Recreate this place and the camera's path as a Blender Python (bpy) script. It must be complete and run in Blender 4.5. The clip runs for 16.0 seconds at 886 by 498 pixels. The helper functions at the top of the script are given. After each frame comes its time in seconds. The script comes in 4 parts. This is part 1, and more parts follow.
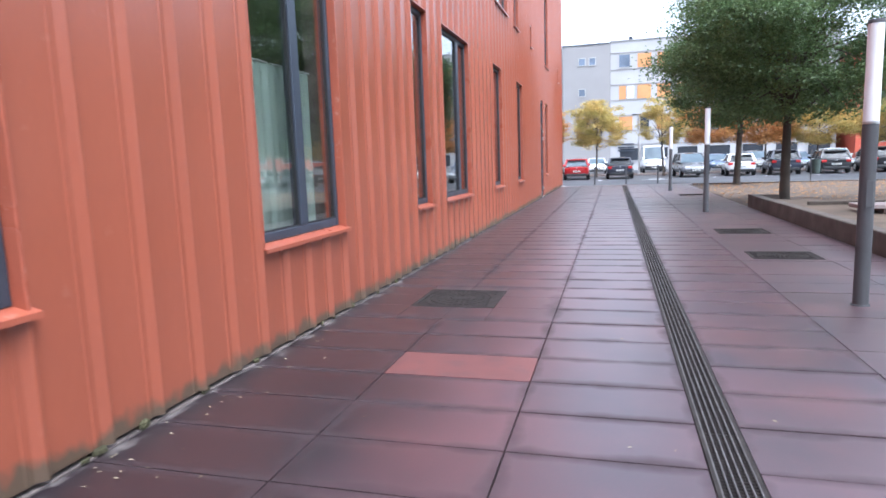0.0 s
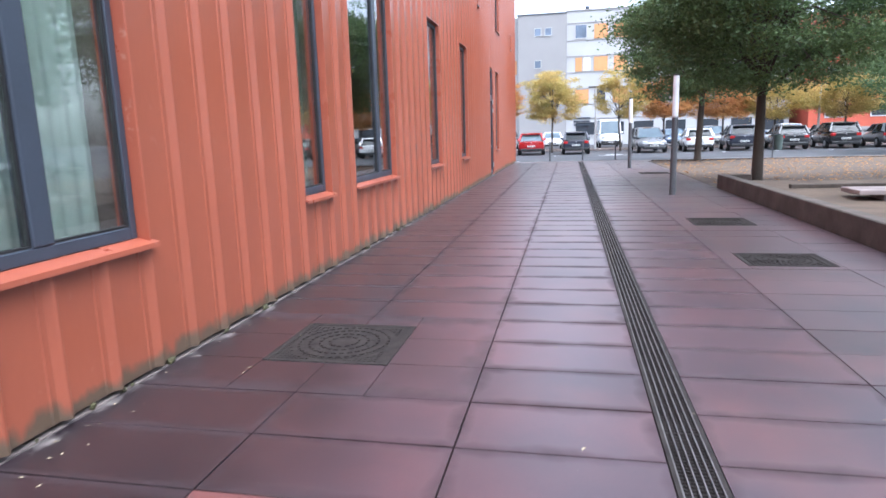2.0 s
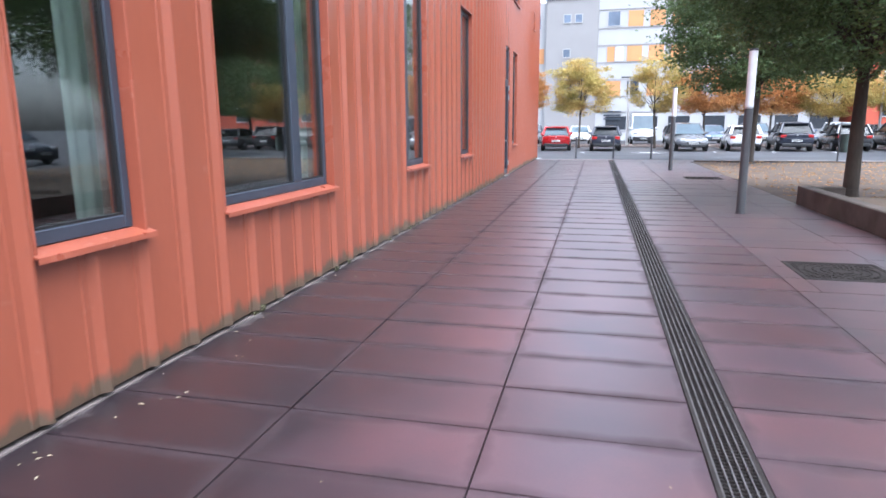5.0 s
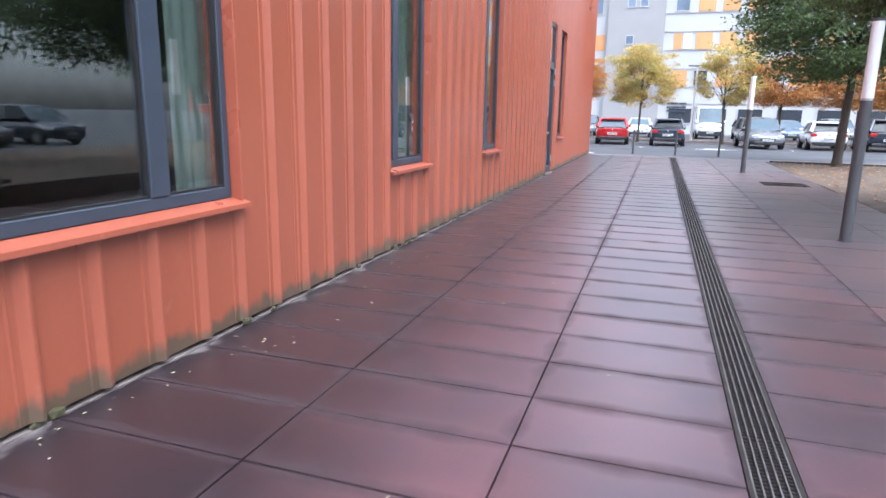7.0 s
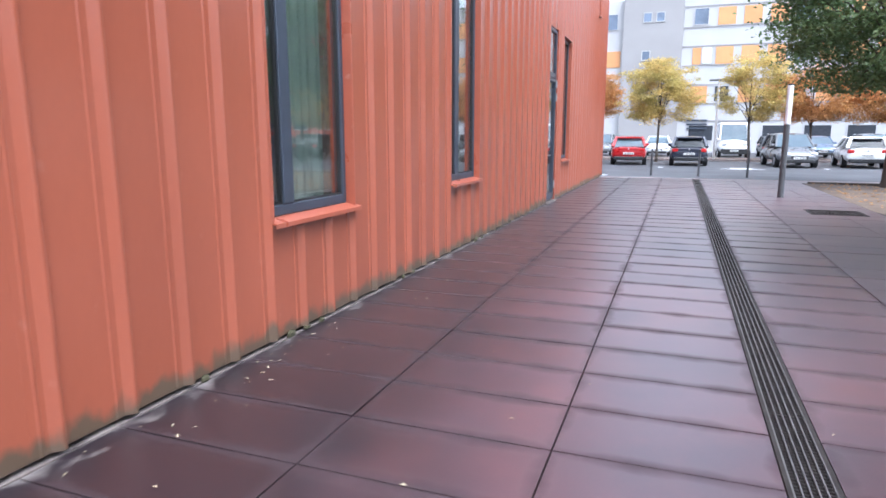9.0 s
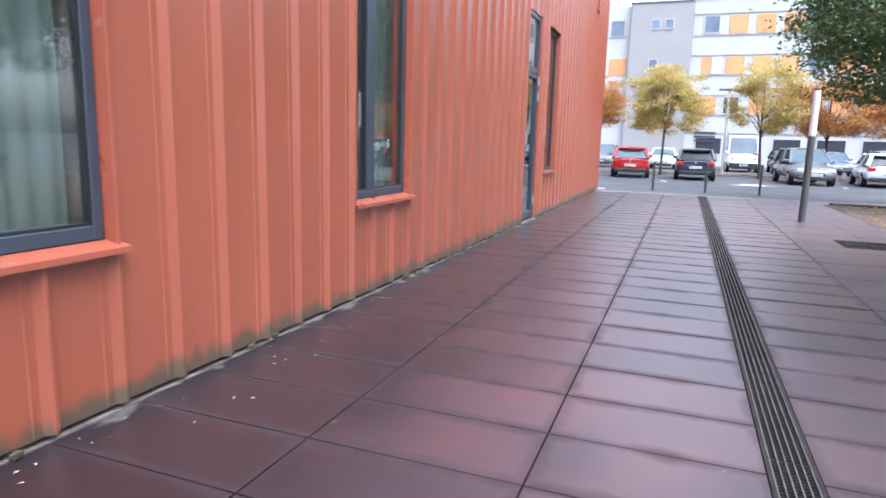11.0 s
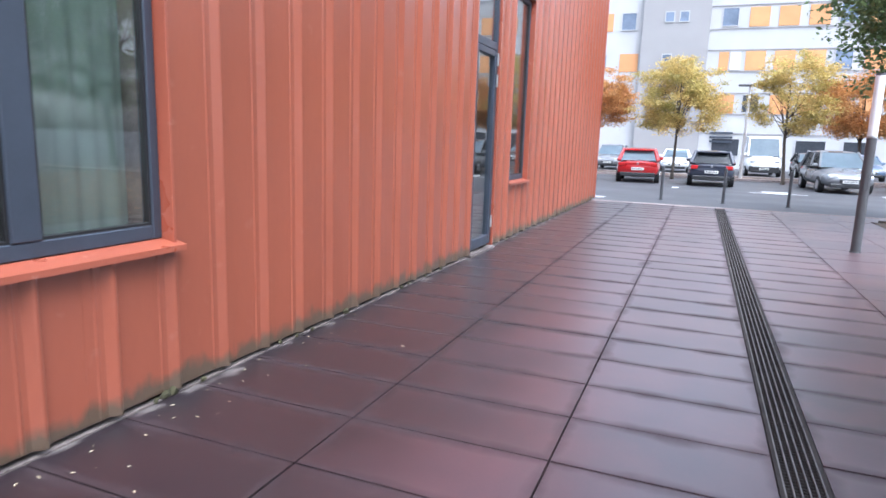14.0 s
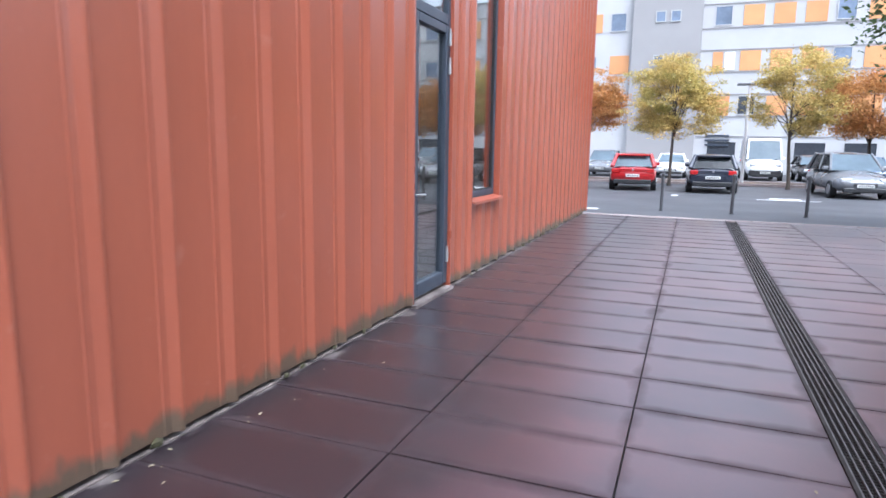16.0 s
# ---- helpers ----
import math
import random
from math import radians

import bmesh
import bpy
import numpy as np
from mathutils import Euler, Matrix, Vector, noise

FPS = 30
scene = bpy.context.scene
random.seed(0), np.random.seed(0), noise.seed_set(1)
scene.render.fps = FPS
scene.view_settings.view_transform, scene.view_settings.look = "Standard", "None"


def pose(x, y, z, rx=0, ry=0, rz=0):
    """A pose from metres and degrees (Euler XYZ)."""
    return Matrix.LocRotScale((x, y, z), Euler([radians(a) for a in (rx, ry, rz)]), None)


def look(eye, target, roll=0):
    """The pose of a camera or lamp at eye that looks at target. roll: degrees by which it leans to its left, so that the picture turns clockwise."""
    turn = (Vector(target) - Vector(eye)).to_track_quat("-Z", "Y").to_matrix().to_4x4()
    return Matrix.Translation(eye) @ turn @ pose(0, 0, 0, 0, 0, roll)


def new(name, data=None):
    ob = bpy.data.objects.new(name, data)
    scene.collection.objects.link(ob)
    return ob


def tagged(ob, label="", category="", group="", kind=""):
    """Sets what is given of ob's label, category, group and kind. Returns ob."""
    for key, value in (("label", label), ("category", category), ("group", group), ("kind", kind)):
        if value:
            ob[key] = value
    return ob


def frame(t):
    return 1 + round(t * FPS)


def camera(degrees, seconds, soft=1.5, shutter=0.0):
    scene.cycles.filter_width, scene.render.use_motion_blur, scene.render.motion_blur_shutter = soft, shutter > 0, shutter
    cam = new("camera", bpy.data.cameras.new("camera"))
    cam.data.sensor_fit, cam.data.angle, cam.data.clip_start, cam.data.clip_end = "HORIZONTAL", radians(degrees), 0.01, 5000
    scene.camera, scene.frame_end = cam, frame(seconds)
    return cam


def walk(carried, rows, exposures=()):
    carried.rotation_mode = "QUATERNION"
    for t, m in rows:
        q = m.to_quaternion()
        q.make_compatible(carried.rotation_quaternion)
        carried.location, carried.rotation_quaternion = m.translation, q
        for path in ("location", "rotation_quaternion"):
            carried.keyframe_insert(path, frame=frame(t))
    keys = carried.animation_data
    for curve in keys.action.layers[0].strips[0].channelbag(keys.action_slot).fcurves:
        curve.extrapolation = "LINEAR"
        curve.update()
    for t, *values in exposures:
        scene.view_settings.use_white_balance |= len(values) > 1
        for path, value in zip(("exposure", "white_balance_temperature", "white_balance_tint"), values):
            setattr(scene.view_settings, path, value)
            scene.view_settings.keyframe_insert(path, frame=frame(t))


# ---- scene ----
cam = camera(70.7, 16.0, soft=1.6, shutter=0.3)
PATH = [
    (0, (2.694, -0.477, 1.507), (2.169, 1.433, 1.232), -2.0),
    (0.5, (2.668, 0.148, 1.526), (2.232, 2.07, 1.185), 1.6),
    (1, (2.674, 0.721, 1.501), (2.254, 2.646, 1.161), -1.5),
    (1.5, (2.736, 1.277, 1.507), (2.225, 3.171, 1.12), 0.5),
    (2, (2.691, 1.924, 1.504), (2.298, 3.851, 1.143), -1.7),
    (2.5, (2.719, 2.525, 1.487), (2.226, 4.439, 1.183), -2.3),
    (3, (2.656, 3.136, 1.445), (2.173, 5.05, 1.125), -1.0),
    (3.5, (2.671, 3.715, 1.483), (2.089, 5.603, 1.171), -4.0),
    (4, (2.59, 4.336, 1.498), (2.129, 6.254, 1.173), -0.8),
    (4.5, (2.519, 4.995, 1.483), (2.093, 6.907, 1.076), -1.4),
    (5, (2.612, 5.571, 1.474), (2.148, 7.477, 1.088), -0.4),
    (5.2, (2.705, 5.723, 1.479), (2.227, 7.634, 1.129), -2.3),
    (7.3, (2.673, 8.295, 1.486), (2.037, 10.142, 1.058), 1.0),
    (7.5, (2.69, 8.509, 1.484), (2.062, 10.377, 1.141), 0.2),
    (8, (2.671, 9.16, 1.469), (1.932, 10.992, 1.157), -0.4),
    (8.5, (2.591, 9.8, 1.516), (1.929, 11.656, 1.172), 2.2),
    (9, (2.625, 10.419, 1.477), (1.939, 12.264, 1.118), 0.0),
    (9.5, (2.627, 11.036, 1.481), (1.961, 12.887, 1.119), 2.1),
    (9.7, (2.613, 11.29, 1.482), (1.969, 13.167, 1.231), 2.0),
    (11.8, (2.711, 13.785, 1.417), (1.978, 15.606, 1.037), 1.0),
    (12, (2.696, 14.003, 1.436), (1.957, 15.839, 1.148), 1.2),
    (12.5, (2.789, 14.514, 1.451), (2.006, 16.312, 1.057), -0.4),
    (13, (2.767, 15.094, 1.449), (1.994, 16.891, 1.035), 1.4),
    (13.5, (2.718, 15.652, 1.465), (2.023, 17.485, 1.068), -0.2),
    (14, (2.68, 16.253, 1.489), (1.945, 18.081, 1.145), 1.9),
    (14.5, (2.574, 16.766, 1.466), (1.888, 18.613, 1.121), 0.7),
    (15, (2.539, 17.263, 1.501), (1.737, 19.059, 1.139), 1.2),
    (15.5, (2.412, 17.818, 1.49), (1.683, 19.655, 1.182), 2.3),
    (16, (2.359, 18.551, 1.482), (1.639, 20.39, 1.164), 0.9),
]
walk(cam, [(t, look(eye, target, roll)) for t, eye, target, roll in PATH], [(0.0, 2.0, 5450, 10), (5.0, 2.1, 5450, 10), (14.5, 2.1, 5450, 10), (16.0, 1.98, 5450, 10)])

# ---- light: an overcast sky and a wide soft sun ----
world = bpy.data.worlds.new("world")
scene.world = world
world.use_nodes = True
wn, wl = world.node_tree.nodes, world.node_tree.links
sky = wn.new("ShaderNodeTexSky")
sky.sky_type = "NISHITA"
sky.sun_disc = False
sky.sun_elevation, sky.sun_rotation = radians(62), radians(131)
sky.dust_density = 4.0
grey = wn.new("ShaderNodeHueSaturation")
grey.inputs["Saturation"].default_value = 0.3
wl.new(sky.outputs[0], grey.inputs["Color"])
wl.new(grey.outputs[0], wn["Background"].inputs[0])
wn["Background"].inputs[1].default_value = 0.15
sun = new("sun", bpy.data.lights.new("sun", "SUN"))
sun.data.energy, sun.data.angle, sun.data.color = 0.5, radians(35), (1.0, 0.96, 0.9)
sun.matrix_world = look((14.5, 3.4, 36), (0, 16, 0))


# ---- materials ----
def mat(name, a, b=None, rough=0.6, metal=0.0, scale=6.0, fine=60.0, bump=0.15, spread=0.0, rough_var=0.1, stretch=(1, 1, 1), coat=0.0):
    """Two colours mixed by noise at two scales, with bump and uneven gloss; spread: how much pieces differ."""
    b = b or tuple(c * 0.75 for c in a)
    m = bpy.data.materials.new(name)
    m.use_nodes = True
    n, l = m.node_tree.nodes, m.node_tree.links
    p = n["Principled BSDF"]
    tc, mp = n.new("ShaderNodeTexCoord"), n.new("ShaderNodeMapping")
    mp.inputs["Scale"].default_value = stretch
    geo = n.new("ShaderNodeNewGeometry")
    l.new(geo.outputs["Position"], mp.inputs[0])
    big, small = n.new("ShaderNodeTexNoise"), n.new("ShaderNodeTexNoise")
    big.inputs["Scale"].default_value, small.inputs["Scale"].default_value = scale, fine
    big.inputs["Detail"].default_value, small.inputs["Detail"].default_value = 5, 4
    l.new(mp.outputs[0], big.inputs["Vector"]), l.new(mp.outputs[0], small.inputs["Vector"])
    mix = n.new("ShaderNodeMix")
    mix.data_type = "RGBA"
    mix.inputs[6].default_value, mix.inputs[7].default_value = (*a, 1), (*b, 1)
    ramp = n.new("ShaderNodeMapRange")
    ramp.inputs[1].default_value, ramp.inputs[2].default_value = 0.3, 0.7
    add = n.new("ShaderNodeMath")
    add.operation = "MULTIPLY_ADD"
    add.inputs[1].default_value, add.inputs[2].default_value = 0.35, 0.0
    l.new(small.outputs[0], add.inputs[0])
    tot = n.new("ShaderNodeMath")
    l.new(add.outputs[0], tot.inputs[0])
    l.new(big.outputs[0], tot.inputs[1])
    sub = n.new("ShaderNodeMath")
    sub.operation = "SUBTRACT"
    sub.inputs[1].default_value = 0.17
    l.new(tot.outputs[0], sub.inputs[0])
    l.new(sub.outputs[0], ramp.inputs[0])
    l.new(ramp.outputs[0], mix.inputs[0])
    out = mix.outputs[2]
    if spread:
        info, isl = n.new("ShaderNodeObjectInfo"), n.new("ShaderNodeNewGeometry")
        s = n.new("ShaderNodeMath")
        l.new(info.outputs["Random"], s.inputs[0]), l.new(isl.outputs["Random Per Island"], s.inputs[1])
        fr = n.new("ShaderNodeMath")
        fr.operation = "FRACT"
        l.new(s.outputs[0], fr.inputs[0])
        mr = n.new("ShaderNodeMapRange")
        mr.inputs[3].default_value, mr.inputs[4].default_value = 1 - spread, 1 + spread
        l.new(fr.outputs[0], mr.inputs[0])
        hsv = n.new("ShaderNodeHueSaturation")
        l.new(mr.outputs[0], hsv.inputs["Value"]), l.new(out, hsv.inputs["Color"])
        out = hsv.outputs[0]
    l.new(out, p.inputs["Base Color"])
    rr = n.new("ShaderNodeMapRange")
    rr.inputs[3].default_value, rr.inputs[4].default_value = max(0.02, rough - rough_var), min(1, rough + rough_var)
    l.new(big.outputs[0], rr.inputs[0]), l.new(rr.outputs[0], p.inputs["Roughness"])
    p.inputs["Metallic"].default_value = metal
    p.inputs["Coat Weight"].default_value = coat
    if bump:
        bp = n.new("ShaderNodeBump")
        bp.inputs["Strength"].default_value, bp.inputs["Distance"].default_value = bump, 0.01
        l.new(tot.outputs[0], bp.inputs["Height"]), l.new(bp.outputs[0], p.inputs["Normal"])
    return m


def tint(m, layer):
    """Lay a second colour over a material; layer(nodes, links, position) returns its mask and the colour."""
    n, l = m.node_tree.nodes, m.node_tree.links
    p = n["Principled BSDF"]
    old = p.inputs["Base Color"].links[0].from_socket
    pos = n.new("ShaderNodeNewGeometry").outputs["Position"]
    mask, colour = layer(n, l, pos)
    mix = n.new("ShaderNodeMix")
    mix.data_type = "RGBA"
    l.new(mask, mix.inputs[0]), l.new(old, mix.inputs[6])
    mix.inputs[7].default_value = (*colour, 1)
    l.new(mix.outputs[2], p.inputs["Base Color"])
    return m


def dull(n, l, mask, amount):
    """Take the damp shine off a material where the mask is full."""
    p = n["Principled BSDF"]
    rough, more = p.inputs["Roughness"].links[0].from_socket, n.new("ShaderNodeMath")
    more.operation, more.inputs[1].default_value = "MULTIPLY_ADD", amount
    l.new(mask, more.inputs[0]), l.new(rough, more.inputs[2]), l.new(more.outputs[0], p.inputs["Roughness"])
    less, coat = n.new("ShaderNodeMath"), n.new("ShaderNodeMath")
    less.operation, less.inputs[0].default_value = "SUBTRACT", 1.0
    l.new(mask, less.inputs[1])
    coat.operation, coat.inputs[1].default_value = "MULTIPLY", p.inputs["Coat Weight"].default_value
    l.new(less.outputs[0], coat.inputs[0])
    if p.inputs["Coat Weight"].links:
        l.new(p.inputs["Coat Weight"].links[0].from_socket, coat.inputs[1])
    l.new(coat.outputs[0], p.inputs["Coat Weight"])


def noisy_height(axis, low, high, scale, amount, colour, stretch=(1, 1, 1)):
    """A colour layer with a ragged edge, stains included: full below low and gone above high along an axis, moved by
    noise.
    """
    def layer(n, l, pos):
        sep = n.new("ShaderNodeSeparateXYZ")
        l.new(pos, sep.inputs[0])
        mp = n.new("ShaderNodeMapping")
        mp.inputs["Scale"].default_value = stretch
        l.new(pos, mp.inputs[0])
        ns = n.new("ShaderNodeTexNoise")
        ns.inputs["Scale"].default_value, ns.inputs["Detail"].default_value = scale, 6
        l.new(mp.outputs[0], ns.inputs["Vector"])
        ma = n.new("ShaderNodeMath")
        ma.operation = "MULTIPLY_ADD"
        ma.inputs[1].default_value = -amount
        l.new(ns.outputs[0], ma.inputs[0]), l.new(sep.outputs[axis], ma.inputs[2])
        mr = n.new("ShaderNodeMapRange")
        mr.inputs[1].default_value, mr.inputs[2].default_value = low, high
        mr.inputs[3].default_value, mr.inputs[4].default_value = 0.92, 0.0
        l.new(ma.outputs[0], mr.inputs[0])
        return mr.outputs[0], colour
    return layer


def patches(scale, low, high, most, colour):
    def layer(n, l, pos):
        ns = n.new("ShaderNodeTexNoise")
        ns.inputs["Scale"].default_value, ns.inputs["Detail"].default_value = scale, 7
        l.new(pos, ns.inputs["Vector"])
        mr = n.new("ShaderNodeMapRange")
        mr.inputs[1].default_value, mr.inputs[2].default_value, mr.inputs[4].default_value = low, high, most
        l.new(ns.outputs[0], mr.inputs[0])
        return mr.outputs[0], colour
    return layer


def glassy(name, colour=(1, 1, 1)):
    m = bpy.data.materials.new(name)
    m.use_nodes = True
    n, l = m.node_tree.nodes, m.node_tree.links
    clear, shine, mix = n.new("ShaderNodeBsdfTransparent"), n.new("ShaderNodeBsdfGlossy"), n.new("ShaderNodeMixShader")
    clear.inputs["Color"].default_value = (*colour, 1)
    shine.inputs["Roughness"].default_value = 0.01
    lw, power, gain = n.new("ShaderNodeLayerWeight"), n.new("ShaderNodeMath"), n.new("ShaderNodeMath")
    power.operation, power.inputs[1].default_value = "POWER", 3.0
    gain.operation, gain.inputs[1].default_value, gain.inputs[2].default_value = "MULTIPLY_ADD", 0.85, 0.09
    l.new(lw.outputs["Facing"], power.inputs[0]), l.new(power.outputs[0], gain.inputs[0]), l.new(gain.outputs[0], mix.inputs[0])
    l.new(clear.outputs[0], mix.inputs[1]), l.new(shine.outputs[0], mix.inputs[2])
    l.new(mix.outputs[0], n["Material Output"].inputs["Surface"])
    return m


M_CLAD = mat("painted_cladding", (0.295, 0.076, 0.038), (0.26, 0.066, 0.033), 0.36, 0, 1.2, 25, 0.03, 0.03, 0.06, (1, 1, 0.35))
M_CLAD.node_tree.nodes["Principled BSDF"].inputs["Specular IOR Level"].default_value = 0.5
M_CLAD.node_tree.nodes["Principled BSDF"].inputs["Coat Weight"].default_value = 0.6
M_CLAD.node_tree.nodes["Principled BSDF"].inputs["Coat Roughness"].default_value = 0.22
tint(M_CLAD, patches(7.0, 0.66, 0.78, 0.15, (0.5, 0.26, 0.20)))
tint(M_CLAD, noisy_height(2, -0.07, 0.01, 7.0, 0.29, (0.075, 0.058, 0.036), (1, 1, 0.5)))
M_TRIM = mat("painted_trim", (0.33, 0.088, 0.050), (0.29, 0.078, 0.044), 0.30, 0, 3, 40, 0.04)
tint(M_TRIM, patches(14.0, 0.64, 0.72, 0.3, (0.5, 0.3, 0.24)))
def slab_material(name, a, b, rough):
    m = mat(name, a, b, rough, 0, 1.3, 70, 0.06, 0.2, 0.07, coat=0.75)
    m.node_tree.nodes["Principled BSDF"].inputs["Coat Roughness"].default_value = rough - 0.05
    tint(m, patches(0.9, 0.54, 0.72, 0.5, (0.14, 0.052, 0.050)))
    tint(m, patches(38, 0.63, 0.72, 0.55, (0.045, 0.026, 0.028)))
    return m


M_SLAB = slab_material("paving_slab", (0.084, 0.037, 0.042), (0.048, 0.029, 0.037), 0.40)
M_SIDESLAB = slab_material("damp_paving_slab", (0.080, 0.038, 0.041), (0.042, 0.029, 0.035), 0.46)
# slabs run near black towards the wall, fading out with a ragged edge
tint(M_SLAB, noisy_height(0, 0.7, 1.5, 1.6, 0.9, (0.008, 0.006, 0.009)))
tint(M_SLAB, patches(60, 0.72, 0.78, 0.5, (0.3, 0.24, 0.2)))
def joint_dirt(n, l, pos):
    """Damp dirt that gathers along the joints of a slab, with a ragged edge."""
    sep = n.new("ShaderNodeSeparateXYZ")
    l.new(n.new("ShaderNodeTexCoord").outputs["Generated"], sep.inputs[0])
    across = []
    for axis in (1, 0):
        c = n.new("ShaderNodeMath")
        c.operation, c.inputs[1].default_value = "SUBTRACT", 0.5
        l.new(sep.outputs[axis], c.inputs[0])
        d = n.new("ShaderNodeMath")
        d.operation = "ABSOLUTE"
        l.new(c.outputs[0], d.inputs[0])
        across.append(d)
    narrow = n.new("ShaderNodeMath")
    narrow.operation, narrow.inputs[1].default_value, narrow.inputs[2].default_value = "MULTIPLY_ADD", 1.7, -0.39
    l.new(across[1].outputs[0], narrow.inputs[0])
    a = n.new("ShaderNodeMath")
    a.operation = "MAXIMUM"
    l.new(across[0].outputs[0], a.inputs[0]), l.new(narrow.outputs[0], a.inputs[1])
    ns = n.new("ShaderNodeTexNoise")
    ns.inputs["Scale"].default_value, ns.inputs["Detail"].default_value = 2.5, 5
    l.new(pos, ns.inputs["Vector"])
    t = n.new("ShaderNodeMath")
    t.operation, t.inputs[1].default_value = "MULTIPLY_ADD", 0.35
    l.new(ns.outputs[0], t.inputs[0]), l.new(a.outputs[0], t.inputs[2])
    mr = n.new("ShaderNodeMapRange")
    mr.inputs[1].default_value, mr.inputs[2].default_value, mr.inputs[4].default_value = 0.54, 0.70, 0.75
    l.new(t.outputs[0], mr.inputs[0])
    dull(n, l, mr.outputs[0], 0.35)
    return mr.outputs[0], (0.034, 0.020, 0.023)


tint(M_SLAB, joint_dirt)
tint(M_SLAB, noisy_height(0, -0.47, -0.34, 5.0, 0.75, (0.19, 0.165, 0.155), (1, 0.7, 1)))
M_PALESLAB = mat("pale_paving_slab", (0.15, 0.058, 0.052), (0.12, 0.048, 0.046), 0.36, 0, 1.3, 70, 0.1)
tint(M_PALESLAB, patches(4.0, 0.50, 0.62, 0.6, (0.085, 0.044, 0.046)))
M_BED = mat("joint_sand", (0.02, 0.014, 0.014), None, 0.9, 0, 8, 80, 0.3)
M_ASPHALT = mat("asphalt", (0.075, 0.075, 0.08), (0.055, 0.055, 0.06), 0.6, 0, 0.5, 90, 0.4)
M_LITTER = mat("leaf_litter", (0.15, 0.105, 0.072), (0.085, 0.062, 0.045), 0.9, 0, 2.0, 30, 0.6)
M_KERB = mat("kerb_stone", (0.34, 0.28, 0.26), (0.24, 0.19, 0.18), 0.7, 0, 2, 50, 0.3, 0.1)
M_CONC = mat("weathered_concrete", (0.125, 0.10, 0.085), (0.07, 0.057, 0.048), 0.8, 0, 2.5, 45, 0.4)
tint(M_CONC, patches(3.5, 0.5, 0.7, 0.6, (0.07, 0.065, 0.045)))
M_STRIP = mat("base_concrete", (0.22, 0.18, 0.165), (0.07, 0.055, 0.052), 0.85, 0, 4, 60, 0.6)
M_IRON = mat("cast_iron", (0.04, 0.034, 0.031), (0.022, 0.019, 0.018), 0.6, 0.0, 8, 80, 0.3)
M_IRON.node_tree.nodes["Principled BSDF"].inputs["Specular IOR Level"].default_value = 0.1
M_GRATE = mat("galvanised_grate", (0.20, 0.185, 0.18), (0.11, 0.10, 0.098), 0.5, 0.6, 10, 90, 0.15)
# near-black colour that stands in for the shade inside hollows
M_HOLLOW = mat("shaded_hollow", (0.018, 0.016, 0.015), None, 0.9)
M_FRAME = mat("grey_aluminium_frame", (0.045, 0.055, 0.075), (0.038, 0.046, 0.062), 0.38, 0.1, 4, 50, 0.02)
M_GASKET = mat("black_gasket", (0.012, 0.012, 0.013), None, 0.6)
M_PANE = glassy("window_glass", (0.95, 0.98, 0.96))
# the unlit look of the rooms is put into this dark plaster colour
M_ROOM = mat("room_shade_plaster", (0.10, 0.102, 0.098), (0.08, 0.082, 0.08), 0.8)
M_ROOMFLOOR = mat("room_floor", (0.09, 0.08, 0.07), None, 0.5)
M_CURTAIN = mat("sheer_curtain", (0.48, 0.56, 0.51), (0.43, 0.50, 0.46), 0.85, 0, 3, 40, 0.05)
M_DRAPE = mat("grey_green_curtain", (0.22, 0.27, 0.25), (0.18, 0.23, 0.21), 0.85, 0, 3, 40, 0.05)
M_POLE = mat("grey_pole_paint", (0.085, 0.085, 0.09), (0.068, 0.068, 0.073), 0.6, 0.0, 3, 60, 0.05)
M_OPAL = mat("opal_diffuser", (0.84, 0.83, 0.83), (0.79, 0.78, 0.78), 0.65, 0, 2, 30, 0.02)
M_GALV = mat("galvanised_lamp_pole", (0.62, 0.61, 0.61), (0.56, 0.55, 0.55), 0.5, 0.2)
M_STEEL = mat("stainless_hinge", (0.6, 0.6, 0.6), None, 0.3, 0.8)
M_BARK = mat("bark", (0.095, 0.075, 0.06), (0.05, 0.04, 0.032), 0.9, 0, 4, 30, 0.8, 0, 0.05, (1, 1, 0.25))
M_LEAF = mat("green_leaves", (0.15, 0.21, 0.08), (0.095, 0.16, 0.065), 0.5, 0, 0.9, 8, 0, 0.4)
tint(M_LEAF, patches(0.8, 0.58, 0.75, 0.7, (0.20, 0.18, 0.045)))
M_YELLOW = mat("autumn_leaves", (0.60, 0.42, 0.15), (0.46, 0.38, 0.12), 0.6, 0, 0.7, 8, 0, 0.35)
tint(M_YELLOW, patches(0.55, 0.52, 0.7, 0.75, (0.20, 0.21, 0.045)))
M_ORANGE = mat("orange_leaves", (0.56, 0.26, 0.09), (0.46, 0.26, 0.09), 0.6, 0, 0.7, 8, 0, 0.35)
M_WHITE = mat("white_render", (0.45, 0.44, 0.435), (0.41, 0.40, 0.395), 0.8, 0, 0.5, 20, 0.05)
M_GREYR = mat("grey_render", (0.30, 0.285, 0.277), (0.28, 0.266, 0.258), 0.8, 0, 0.5, 20, 0.05)
M_SHUTTER = mat("ochre_panel", (0.62, 0.295, 0.115), (0.56, 0.26, 0.10), 0.6, 0, 1, 20, 0.02, 0.08)
M_BLUEPANE = mat("far_window_glass", (0.16, 0.20, 0.27), (0.10, 0.125, 0.17), 0.12, 0, 1, 5, 0, 0.2)
M_DARKPANE = mat("dark_window_glass", (0.05, 0.055, 0.065), None, 0.12)
M_BRICKRED = mat("red_panel", (0.50, 0.10, 0.05), (0.44, 0.08, 0.045), 0.6, 0, 1, 20, 0.05)
